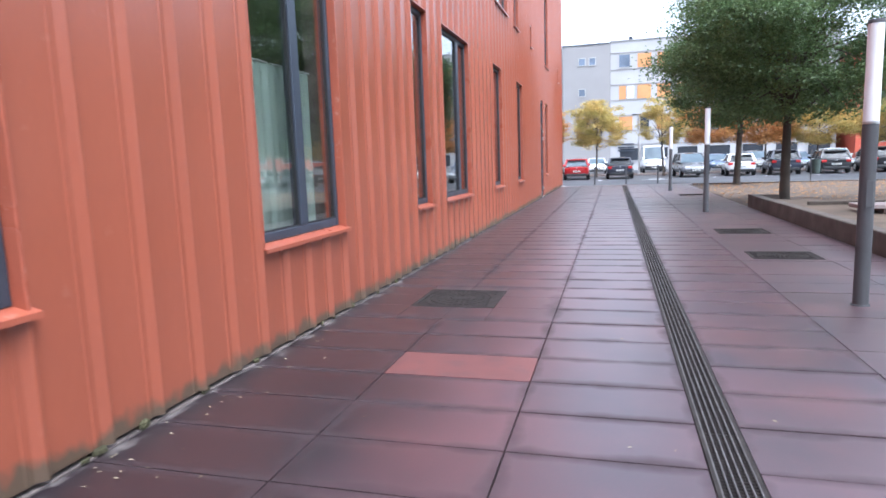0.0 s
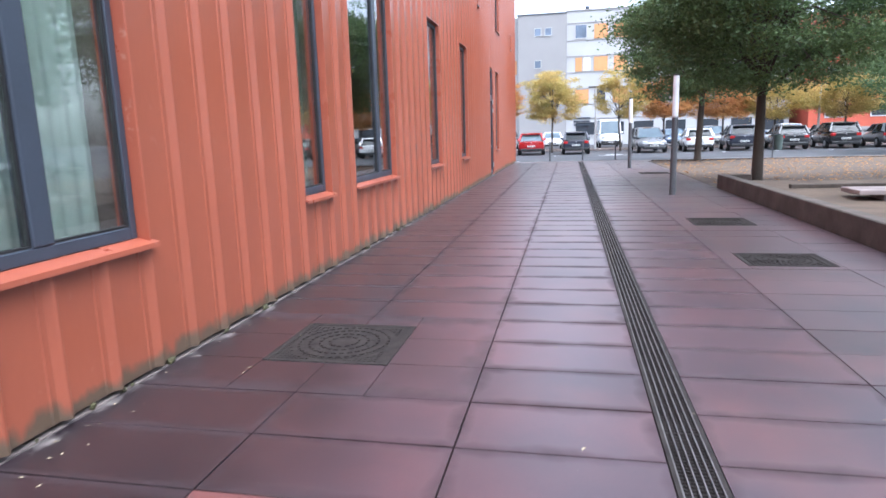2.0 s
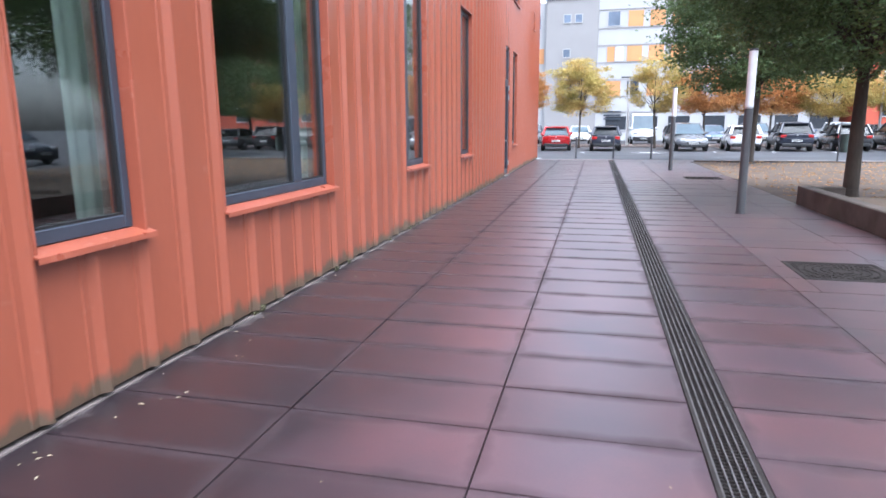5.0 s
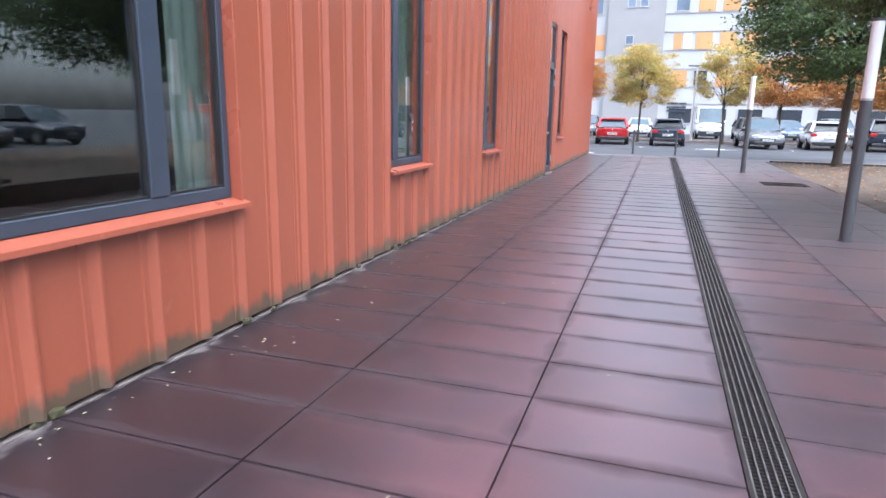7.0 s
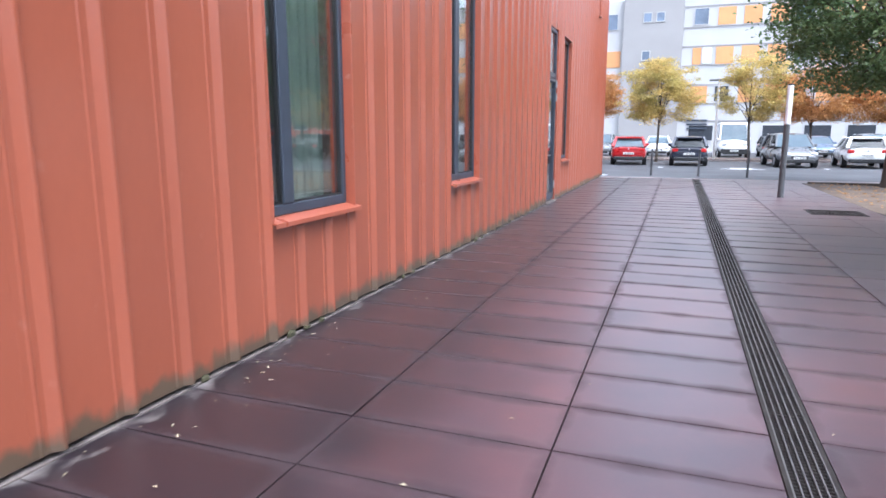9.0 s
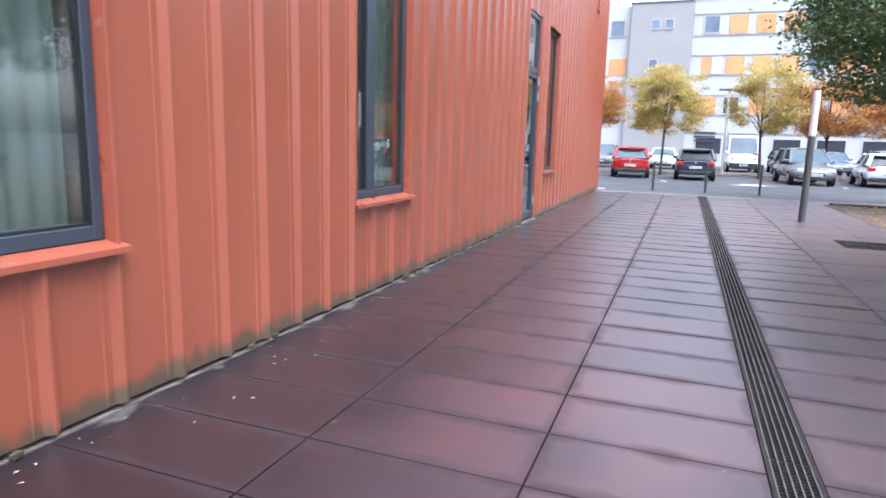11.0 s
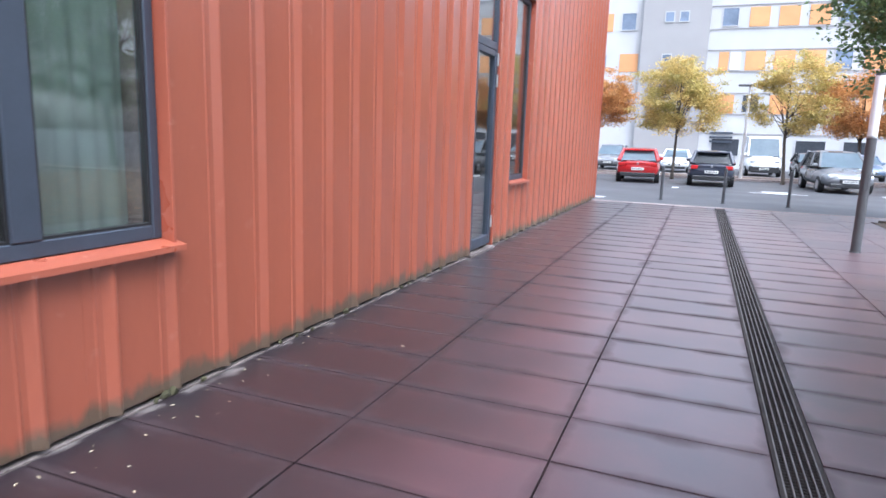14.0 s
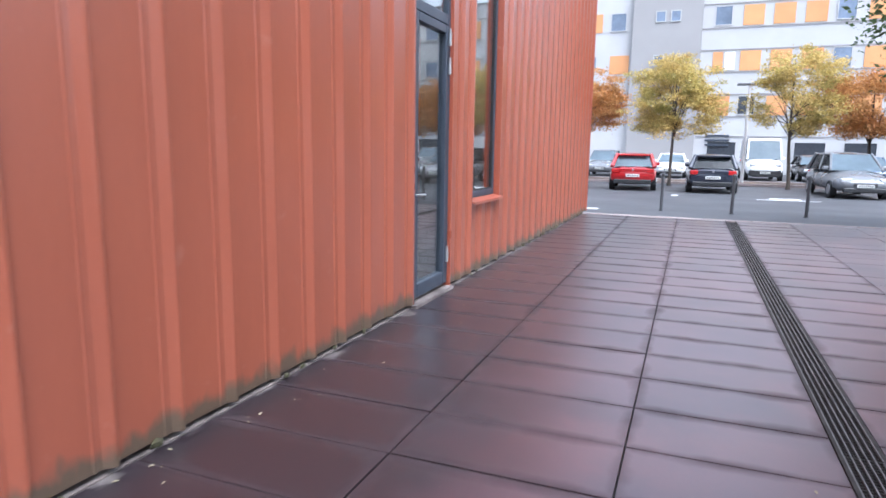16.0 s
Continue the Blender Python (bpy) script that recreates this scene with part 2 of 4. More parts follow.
M_LINE = mat("road_paint", (0.78, 0.78, 0.78), (0.5, 0.5, 0.5), 0.7, 0, 6, 40, 0.1)
M_TYRE = mat("tyre_rubber", (0.016, 0.016, 0.017), None, 0.8)
M_RIM = mat("alloy_rim", (0.45, 0.45, 0.47), None, 0.3, 0.8)
M_CARGLASS = mat("car_glass", (0.035, 0.042, 0.05), (0.03, 0.035, 0.04), 0.06, 0, 1, 5, 0)
M_SCREEN = mat("pale_windscreen", (0.22, 0.28, 0.32), (0.17, 0.22, 0.26), 0.06, 0, 1, 5, 0)
M_BLACK = mat("black_trim", (0.022, 0.022, 0.024), None, 0.5)
M_REDLAMP = mat("red_lamp_lens", (0.45, 0.02, 0.02), None, 0.15)
M_CLEARLAMP = mat("clear_lamp_lens", (0.65, 0.67, 0.7), None, 0.12, 0.3)
M_PLATE = mat("number_plate", (0.75, 0.75, 0.72), None, 0.4)
M_INK = mat("plate_ink", (0.03, 0.03, 0.035), None, 0.5)
M_MOSS = mat("moss", (0.065, 0.06, 0.024), (0.04, 0.035, 0.018), 0.95, 0, 15, 80, 0.9)
M_PALE = mat("pale_fallen_leaf", (0.36, 0.30, 0.21), (0.26, 0.22, 0.15), 0.8, 0, 20, 90, 0.1, 0.3)
M_BIN = mat("bin_green", (0.06, 0.085, 0.075), None, 0.5)
for leafy in (M_LEAF, M_YELLOW, M_ORANGE):
    n, l = leafy.node_tree.nodes, leafy.node_tree.links
    thin, both = n.new("ShaderNodeBsdfTranslucent"), n.new("ShaderNodeMixShader")
    l.new(n["Principled BSDF"].inputs["Base Color"].links[0].from_socket, thin.inputs["Color"])
    both.inputs[0].default_value = 0.45
    l.new(n["Principled BSDF"].outputs[0], both.inputs[1]), l.new(thin.outputs[0], both.inputs[2])
    l.new(both.outputs[0], n["Material Output"].inputs["Surface"])
PAINTS = {}


def paint(name, c):
    if name not in PAINTS:
        PAINTS[name] = mat(name + "_car_paint", c, tuple(v * 0.92 for v in c), 0.28, 0.1, 1, 30, 0, 0, 0.05, coat=0.45)
    return PAINTS[name]


# ---- mesh helpers ----
def link(name, bm, material, parent=None, smooth=False):
    me = bpy.data.meshes.new(name)
    bm.to_mesh(me)
    bm.free()
    for f in me.polygons:
        f.use_smooth = smooth
    if smooth:
        me.set_sharp_from_angle(angle=radians(50))
    for m in (material if isinstance(material, (list, tuple)) else [material]):
        me.materials.append(m)
    ob = new(name, me)
    ob.parent = parent
    return ob


def part(name, bm, material, parent, label="", smooth=False):
    ob = link(name, bm, material, parent, smooth)
    return tagged(ob, label) if label else ob


def empty(name, m, label, category, group="", kind=""):
    ob = new(name)
    ob.matrix_basis = m
    return tagged(ob, label, category, group, kind)


def slab(bm, a, b, bevel=0.0):
    """A box from corner a to corner b, its edges bevelled."""
    r = bmesh.ops.create_cube(bm, size=1)
    for v in r["verts"]:
        v.co = Vector([a[i] + (v.co[i] + 0.5) * (b[i] - a[i]) for i in range(3)])
    if bevel:
        es = list({e for v in r["verts"] for e in v.link_edges})
        bmesh.ops.bevel(bm, geom=es, offset=bevel, segments=1, affect="EDGES")
    return bm


def boxes(*pairs, bevel=0.0):
    bm = bmesh.new()
    for a, b in pairs:
        slab(bm, a, b, bevel)
    return bm


def tube(bm, p, q, r0, r1, sides=10, cap=True):
    p, q = Vector(p), Vector(q)
    m = Matrix.Translation((p + q) / 2) @ (q - p).to_track_quat("Z", "Y").to_matrix().to_4x4()
    bmesh.ops.create_cone(bm, cap_ends=cap, segments=sides, radius1=r0, radius2=r1, depth=(q - p).length, matrix=m)
    return bm


def tubes(*rows, sides=10):
    bm = bmesh.new()
    for p, q, r0, r1 in rows:
        tube(bm, p, q, r0, r1, sides)
    return bm


def prism(bm, outline, axis, lo, hi):
    """A closed outline of (u, v) pushed from lo to hi along an axis (0 x, 1 y, 2 z)."""
    def at(u, v, w):
        c = [u, v]
        c.insert(axis, w)
        return bm.verts.new(c)
    a, b = [at(u, v, lo) for u, v in outline], [at(u, v, hi) for u, v in outline]
    k = len(outline)
    for i in range(k):
        bm.faces.new((a[i], a[(i + 1) % k], b[(i + 1) % k], b[i]))
    bm.faces.new(a[::-1]), bm.faces.new(b)
    bmesh.ops.recalc_face_normals(bm, faces=bm.faces[:])
    return bm


# ---- ground ----
ground = link("ground", boxes(((-400, -400, -0.3), (400, 600, -0.06))), M_ASPHALT)
tagged(ground, "dark grey asphalt ground and car park", "ground", kind="structure")
bed = link("paving_bed", boxes(((0.0, -14, -0.058), (6.3, 33.6, -0.035))), M_BED)
tagged(bed, "dark joint sand under the paving", "paving bed", kind="structure")
litter = bmesh.new()
bmesh.ops.create_grid(litter, x_segments=60, y_segments=90, size=1)
for v in litter.verts:
    v.co = Vector((6.32 + (v.co.x + 1) * 5.5, 18.6 + (v.co.y + 1) * 6.92, 0))
    v.co.z = -0.005 + 0.035 * noise.noise(v.co * 0.7) + 0.012 * noise.noise(v.co * 4)
tagged(link("litter_ground", litter, M_LITTER, smooth=True), "brown gravel strewn with fallen leaves", "gravel", kind="structure")

# ---- the red building: openings (y0, y1, z0, z1) ----
SILL, HEAD = 0.88, 3.73
LOW = [(-4.2, -2.6, SILL, HEAD), (0.2, 1.8, SILL, HEAD), (3.87, 5.48, SILL, HEAD), (7.94, 8.73, SILL, HEAD), (9.54, 11.52, SILL, HEAD),
       (14.02, 15.22, SILL, HEAD), (17.67, 18.87, SILL, HEAD), (23.74, 24.72, 0.05, HEAD), (25.38, 26.5, SILL, HEAD)]
HIGH = [(1.0, 2.6, 5.2, 8.1), (6.3, 7.1, 5.2, 8.1), (10.6, 12.2, 5.2, 8.1), (14.4, 16.3, 5.2, 8.1), (17.5, 18.3, 5.2, 8.1),
        (20.9, 21.3, 5.2, 5.9), (25.5, 26.9, 5.2, 8.1), (31.5, 31.95, 5.2, 5.9)]
OPENINGS = LOW + HIGH
Y0, Y1, TOP = -14.0, 34.0, 10.8
cuts = sorted({Y0, Y1} | {v for o in OPENINGS for v in o[:2]})


def free_spans(ya, yb, bottom, among=None):
    """The heights between ya and yb that no opening takes."""
    ym, z, spans = (ya + yb) / 2, bottom, []
    for o in sorted((o for o in (among or OPENINGS) if o[0] < ym < o[1]), key=lambda o: o[2]):
        if o[2] - z > 0.02:
            spans.append((z, o[2]))
        z = o[3]
    spans.append((z, TOP))
    return spans


core = bmesh.new()
for ya, yb in zip(cuts, cuts[1:]):
    for za, zb in free_spans(ya, yb, -0.05):
        slab(core, (-0.34, ya, za), (-0.05, yb, zb))
wall_east = tagged(link("wall_east", core, M_STRIP), "orange-red painted metal clad facade with vertical ribs", "wall", kind="structure")
tagged(link("wall_north", boxes(((-13, 33.7, -0.05), (-0.345, 33.95, TOP))), M_CLAD), "orange-red painted metal gable wall", "wall", kind="structure")
tagged(link("wall_south", boxes(((-13, -14, -0.05), (-0.345, -13.7, TOP))), M_CLAD), "orange-red painted metal gable wall", "wall", kind="structure")
tagged(link("wall_west", boxes(((-13.3, -14, -0.05), (-13.003, 33.95, TOP))), M_CLAD), "orange-red painted metal back wall", "wall", kind="structure")
tagged(link("roof", boxes(((-13.3, -14, TOP + 0.003), (0.03, 34.02, TOP + 0.25))), M_FRAME), "flat dark roof edge of the red building", "roof", kind="structure")
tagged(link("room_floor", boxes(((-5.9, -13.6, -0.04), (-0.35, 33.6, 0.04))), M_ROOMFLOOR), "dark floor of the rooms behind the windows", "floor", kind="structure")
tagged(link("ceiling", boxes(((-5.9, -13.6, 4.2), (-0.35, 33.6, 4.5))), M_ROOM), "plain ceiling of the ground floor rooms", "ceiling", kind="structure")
tagged(link("wall_inner", boxes(((-6.1, -13.6, -0.04), (-5.9, 33.6, TOP))), M_ROOM), "plain inner wall of the rooms, coloured dark for the room shade", "wall", kind="structure")
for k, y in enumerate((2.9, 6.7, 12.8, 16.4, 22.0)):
    tagged(link("wall_room_%d" % (k + 1), boxes(((-5.9, y - 0.06, 0.042), (-0.35, y + 0.06, 4.198))), M_ROOM), "plain partition between two rooms, coloured dark for the room shade", "wall", kind="structure")
tagged(link("base_strip", boxes(((-0.345, -14, -0.05), (0.012, 23.74, 0.004)), ((-0.345, 24.72, -0.05), (0.012, 33.98, 0.004))), M_STRIP), "stained pale concrete strip along the wall foot", "strip", kind="structure")

# one tray: a flat pan, a shallow step and a rounded rib at its far edge, as (distance back from that edge, depth)
TRAY = [(0.118, 0.0), (0.112, 0.008), (0.100, 0.008), (0.094, 0.001), (0.066, 0.003), (0.034, 0.036), (0.026, 0.042), (0.012, 0.042), (0.005, 0.036), (0.002, -0.012)]
PANEL = {}


def cladding_panel(y, w, a, b, za, zb):
    """The stretch a to b of one metal tray of width w that begins at y; alike trays share a mesh."""
    key = (round(w, 3), round(a, 3), round(b, 3), round(za, 2), round(zb, 2))
    if key not in PANEL:
        ys, xs = [0.0, 0.009, 0.014] + [w - d for d, _ in TRAY] + [w], [-0.016, -0.016, 0.0] + [x for _, x in TRAY] + [-0.016]
        line = [(float(np.interp(v, ys, xs)), v) for v in [a] + [v for v in ys if a < v < b] + [b]]
        bm = prism(bmesh.new(), line + [(-0.045, b), (-0.045, a)], 2, za, zb)
        me = bpy.data.meshes.new("cladding_panel")
        bm.to_mesh(me)
        bm.free()
        me.materials.append(M_CLAD)
        PANEL[key] = me
    ob = new("cladding_panel", PANEL[key])
    ob.parent = wall_east
    ob.location = (random.uniform(-0.0015, 0.0015), y, 0)


marks = sorted({Y0, Y1} | {v for o in LOW for v in o[:2]})
for ya, yb in zip(marks, marks[1:]):
    k = max(1, round((yb - ya) / 0.412))
    w = (yb - ya) / k
    for i in range(k):
        y = ya + i * w
        inner = [y] + sorted(v for o in HIGH for v in o[:2] if y + 0.02 < v < y + w - 0.02) + [y + w]
        for p, q in zip(inner, inner[1:]):
            for za, zb in free_spans(p, q, 0.035):
                cladding_panel(y, w, p - y, q - y, za, zb)
part("corner_trim", boxes(((-0.045, 34.0, 0.035), (0.06, 34.03, TOP)), bevel=0.004), M_TRIM, wall_east)


# ---- windows and door ----
def window(name, o, mullion=None, label=""):
    ya, yb, za, zb = o
    w = tagged(link(name, boxes(((-0.125, ya + 0.022, za + 0.022), (-0.045, ya + 0.082, zb - 0.022)), ((-0.125, yb - 0.082, za + 0.022), (-0.045, yb - 0.022, zb - 0.022)),
                                ((-0.125, ya + 0.083, za + 0.022), (-0.045, yb - 0.083, za + 0.10)), ((-0.125, ya + 0.083, zb - 0.09), (-0.045, yb - 0.083, zb - 0.022)), bevel=0.006), M_FRAME),
               label, "window", kind="structure")
    edges = [ya + 0.083, yb - 0.083]
    if mullion:
        part("mullion", boxes(((-0.13, mullion[0], za + 0.101), (-0.038, mullion[1], zb - 0.091)), bevel=0.006), M_FRAME, w)
        edges = [edges[0], mullion[0], mullion[1], edges[1]]
    for p, q in zip(edges[::2], edges[1::2]):
        g = part("gasket", boxes(((-0.095, p, za + 0.101), (-0.055, p + 0.014, zb - 0.091)), ((-0.095, q - 0.014, za + 0.101), (-0.055, q, zb - 0.091)),
                                 ((-0.095, p + 0.015, za + 0.101), (-0.055, q - 0.015, za + 0.115)), ((-0.095, p + 0.015, zb - 0.105), (-0.055, q - 0.015, zb - 0.091))), M_GASKET, w)
        pane = part("pane", boxes(((-0.083, p + 0.0145, za + 0.1155), (-0.071, q - 0.0145, zb - 0.1055))), M_PANE, w)
        pane.visible_shadow = False
    for side, (p, q) in (("jamb", (ya, ya + 0.02)), ("jamb", (yb - 0.02, yb))):
        part(side, boxes(((-0.19, p, za), (0.036, q, zb)), bevel=0.003), M_TRIM, w, "orange-red painted metal reveal")
    part("head_trim", boxes(((-0.19, ya + 0.021, zb - 0.02), (0.034, yb - 0.021, zb)), bevel=0.003), M_TRIM, w)
    if za > 0.2:
        sill = bmesh.new()
        prism(sill, [(-0.19, za - 0.02), (-0.19, za + 0.02), (-0.04, za + 0.02), (0.075, za - 0.008), (0.075, za - 0.04), (0.068, za - 0.04), (0.068, za - 0.016), (-0.05, za - 0.02)], 1, ya - 0.015, yb + 0.03)
        part("window_sill", sill, M_TRIM, w, "sloping orange-red metal sill, scuffed pale")
    return w


MULLIONS = {1: (0.9, 1.1), 2: (4.65, 4.79), 4: (10.78, 10.93), 5: (14.27, 14.40), 6: (18.02, 18.16)}
for i, o in enumerate(LOW):
    if o[2] > 0.2:
        window("window_%d" % (i + 1), o, MULLIONS.get(i), "tall grey-framed window in an orange-red metal reveal")
for i, o in enumerate(HIGH):
    window("window_%d" % (i + 20), o, None, "dark upper storey window in a metal reveal")

DA, DB = 23.762, 24.698
door = tagged(link("door_1", boxes(((-0.1, DA, 0.06), (0.0, DA + 0.05, 3.708)), ((-0.1, DB - 0.06, 0.06), (0.0, DB, 3.708)), ((-0.1, DA + 0.051, 2.70), (0.0, DB - 0.061, 2.80)), ((-0.1, DA + 0.051, 3.64), (0.0, DB - 0.061, 3.708)), bevel=0.006), M_FRAME),
              "closed glazed door with a dark grey frame and transom light", "door", kind="structure")
LA, LB = DA + 0.058, DB - 0.068
leaf = part("door_leaf", boxes(((-0.08, LA, 0.07), (0.008, LA + 0.07, 2.69)), ((-0.08, LB - 0.07, 0.07), (0.008, LB, 2.69)), ((-0.08, LA + 0.071, 0.07), (0.008, LB - 0.071, 0.2)), ((-0.08, LA + 0.071, 2.61), (0.008, LB - 0.071, 2.69)), bevel=0.006), M_FRAME, door)
for ya, yb, za, zb, p in ((LA + 0.0705, LB - 0.0705, 0.2005, 2.6095, leaf), (DA + 0.0505, DB - 0.0605, 2.8005, 3.6395, door)):
    pane = part("pane", boxes(((-0.042, ya, za), (-0.032, yb, zb))), M_PANE, p)
    pane.visible_shadow = False
for z in (0.3, 2.22, 2.5):
    part("hinge", tubes(((0.022, LB, z), (0.022, LB, z + 0.13), 0.016, 0.016), ((0.022, LB, z + 0.135), (0.022, LB, z + 0.165), 0.012, 0.012)), M_STEEL, door, "pale metal hinge", True)
part("door_handle", tubes(((0.05, LA + 0.035, 1.05), (0.05, LA + 0.15, 1.05), 0.011, 0.011), ((0.006, LA + 0.035, 1.05), (0.055, LA + 0.035, 1.05), 0.011, 0.011)), M_STEEL, door, "steel lever handle", True)
for y in (23.74, 24.70):
    part("jamb", boxes(((-0.12, y, 0.03), (0.036, y + 0.02, 3.73)), bevel=0.003), M_TRIM, door, "orange-red painted metal reveal")
part("threshold", boxes(((-0.34, 23.74, -0.05), (0.075, 24.72, 0.03)), bevel=0.008), M_STRIP, door, "pale concrete threshold")


# ---- curtains and things behind the glass ----
def curtain(y0, y1, z0, z1, x, label):
    bm = bmesh.new()
    n = int((y1 - y0) / 0.012)
    cols = []
    for i in range(n + 1):
        y = y0 + (y1 - y0) * i / n
        d = x + 0.011 * math.sin(i * 0.62) + 0.008 * math.sin(i * 0.23 + 1)
        cols.append((bm.verts.new((d, y, z0)), bm.verts.new((d * 0.9 + x * 0.1, y, z1))))
    for (a, b), (c, d) in zip(cols, cols[1:]):
        bm.faces.new((a, c, d, b))
    bmesh.ops.solidify(bm, geom=bm.faces[:], thickness=0.003)
    ob = tagged(link("curtain", bm, M_CURTAIN if z0 > 0.5 else M_DRAPE, smooth=True), label, "curtain", "curtains")
    part("curtain_rod", tubes(((x, y0 - 0.02, z1 + 0.012), (x, y1 + 0.02, z1 + 0.012), 0.008, 0.008)), M_STEEL, ob)


curtain(3.96, 5.40, 0.95, 2.42, -0.26, "pale green sheer cafe curtain covering the lower window")
curtain(0.3, 1.7, 0.95, 2.42, -0.26, "pale green sheer cafe curtain covering the lower window")
curtain(8.50, 8.78, 0.042, 3.9, -0.25, "grey-green sheer curtain drawn to one side")
curtain(11.2, 11.5, 0.042, 3.9, -0.25, "grey-green sheer curtain drawn to one side")
curtain(14.42, 15.15, 0.042, 3.9, -0.24, "grey-green sheer curtain drawn to one side")
curtain(17.72, 18.8, 0.042, 3.9, -0.24, "grey-green sheer curtain drawn to one side")
for y in (4.5, 10.4, 14.8):
    desk = empty("desk", pose(-1.3, y, 0.04), "dark office desk standing behind the window", "desk", "desks in the rooms")
    part("desktop", boxes(((-0.4, -0.8, 0.70), (0.4, 0.8, 0.735)), bevel=0.005), M_BLACK, desk)
    for sx in (-0.36, 0.36):
        for sy in (-0.75, 0.75):
            part("leg", boxes(((sx - 0.025, sy - 0.025, 0), (sx + 0.025, sy + 0.025, 0.699))), M_FRAME, desk)

# ---- drain channel with gratings ----
DX0, DX1 = 3.145, 3.365
# a shallow near-black sheet replaces the shade of the deep channel
channel = tagged(link("drain_channel", boxes(((DX0 + 0.02, -14, -0.0345), (DX1 - 0.02, 33.6, -0.03))), M_HOLLOW), "drain channel set into the paving, its inner shade coloured near black", "drain", kind="structure")
part("drain_edge", boxes(((DX0, -14, -0.05), (DX0 + 0.022, 33.6, 0.002)), bevel=0.002), M_IRON, channel)
part("drain_edge", boxes(((DX1 - 0.022, -14, -0.05), (DX1, 33.6, 0.002)), bevel=0.002), M_IRON, channel)
gb = bmesh.new()
gw = DX1 - DX0 - 0.05
for i in range(6):
    x = DX0 + 0.025 + gw * i / 5
    slab(gb, (x - 0.0035, 0.004, -0.014), (x + 0.0035, 0.996, 0.001))
grate = part("grating", gb, M_GRATE, channel)
grate.location = (0, -3, 0)
cb = bmesh.new()
for i in range(34):
    y = 0.006 + 0.988 * i / 33
    slab(cb, (DX0 + 0.025, y - 0.0035, -0.016), (DX1 - 0.025, y + 0.0035, -0.004))
cross = part("cross_bars", cb, M_IRON, grate)
tagged(cross, kind="stuff")
for i in range(1, 36):
    g = new("grating", grate.data)
    g.parent, g.location = channel, (0, -3 + 1.0 * i, 0)
    c = new("cross_bars", cross.data)
    c.parent = g
    tagged(c, kind="stuff")


# ---- manhole covers ----
def manhole(x0, y0, x1, y1, label):
    ob = tagged(link("manhole_cover", boxes(((x0, y0, -0.03), (x0 + 0.04, y1, 0.006)), ((x1 - 0.04, y0, -0.03), (x1, y1, 0.006)), ((x0 + 0.041, y0, -0.03), (x1 - 0.041, y0 + 0.04, 0.006)), ((x0 + 0.041, y1 - 0.04, -0.03), (x1 - 0.041, y1, 0.006)), bevel=0.003), M_IRON), label, "manhole cover", "manhole covers")
    cx, cy, r = (x0 + x1) / 2, (y0 + y1) / 2, min(x1 - x0, y1 - y0) * 0.42
    bm = boxes(((x0 + 0.041, y0 + 0.041, -0.03), (x1 - 0.041, y1 - 0.041, 0.001)))
    n = int((x1 - x0 - 0.1) / 0.035)
    for i in range(n):
        for j in range(int((y1 - y0 - 0.1) / 0.035)):
            x, y = x0 + 0.06 + i * 0.035, y0 + 0.06 + j * 0.035
            if math.hypot(x - cx, y - cy) > r + 0.03:
                slab(bm, (x - 0.012, y - 0.006, 0.001), (x + 0.012, y + 0.006, 0.005))
    part("cover_frame", bm, M_IRON, ob)
    lid = bmesh.new()
    tube(lid, (cx, cy, -0.01), (cx, cy, 0.004), r, r, 40)
    for ring in (0.93, 0.72, 0.5, 0.3):
        k = max(6, int(2 * math.pi * r * ring / 0.055))
        for i in range(k):
            a = 2 * math.pi * i / k
            m = pose(cx + math.cos(a) * r * ring, cy + math.sin(a) * r * ring, 0.006, 0, 0, math.degrees(a))
            q = bmesh.ops.create_cube(lid, size=1)
            for v in q["verts"]:
                v.co = m @ Vector((v.co.x * 0.018, v.co.y * 0.036, v.co.z * 0.011))
    part("lid", lid, M_IRON, ob, "round cast-iron lid with raised studs")
    # solid near-black discs give the shade of holes that are not cut
    for i in range(10):
        a = 0.3 + 2 * math.pi * i / 10
        part("lid_hole_shade", tubes(((cx + math.cos(a) * r * 0.62, cy + math.sin(a) * r * 0.62, 0.0), (cx + math.cos(a) * r * 0.62, cy + math.sin(a) * r * 0.62, 0.0055), 0.017, 0.017), sides=8), M_HOLLOW, ob)


HOLES = [(0.61, 5.72, 1.51, 6.57), (4.62, 9.08, 5.52, 9.80), (4.62, 12.08, 5.52, 12.92), (5.07, 23.85, 6.02, 24.7)]
for hole in HOLES:
    manhole(*hole, "square cast-iron manhole cover with a round lid in the paving")

# ---- lamps on short posts, bollards, street lamps ----
def post_lamp(x, y):
    ob = empty("post_lamp", pose(x, y, 0.0), "slim grey post lamp with a white opal upper half", "lamp", "post lamps along the path")
    part("post", tubes(((0, 0, -0.03), (0, 0, 1.735), 0.067, 0.067), sides=24), M_POLE, ob, "dark grey painted post", True)
    part("diffuser", tubes(((0, 0, 1.736), (0, 0, 2.62), 0.066, 0.066), sides=24), M_OPAL, ob, "white opal tube", True)
    part("cap", tubes(((0, 0, 2.621), (0, 0, 2.655), 0.069, 0.066), sides=24), M_POLE, ob)
    part("collar", tubes(((0, 0, 1.72), (0, 0, 1.745), 0.0695, 0.0695), sides=24), M_STEEL, ob)
    part("base_ring", tubes(((0, 0, -0.01), (0, 0, 0.012), 0.085, 0.08), sides=24), M_POLE, ob)
    part("access_door", boxes(((-0.03, -0.07, 0.95), (0.03, -0.062, 1.2)), bevel=0.003), M_POLE, ob)


for y in (6.27, 16.86, 27.36):
    post_lamp(5.005, y)


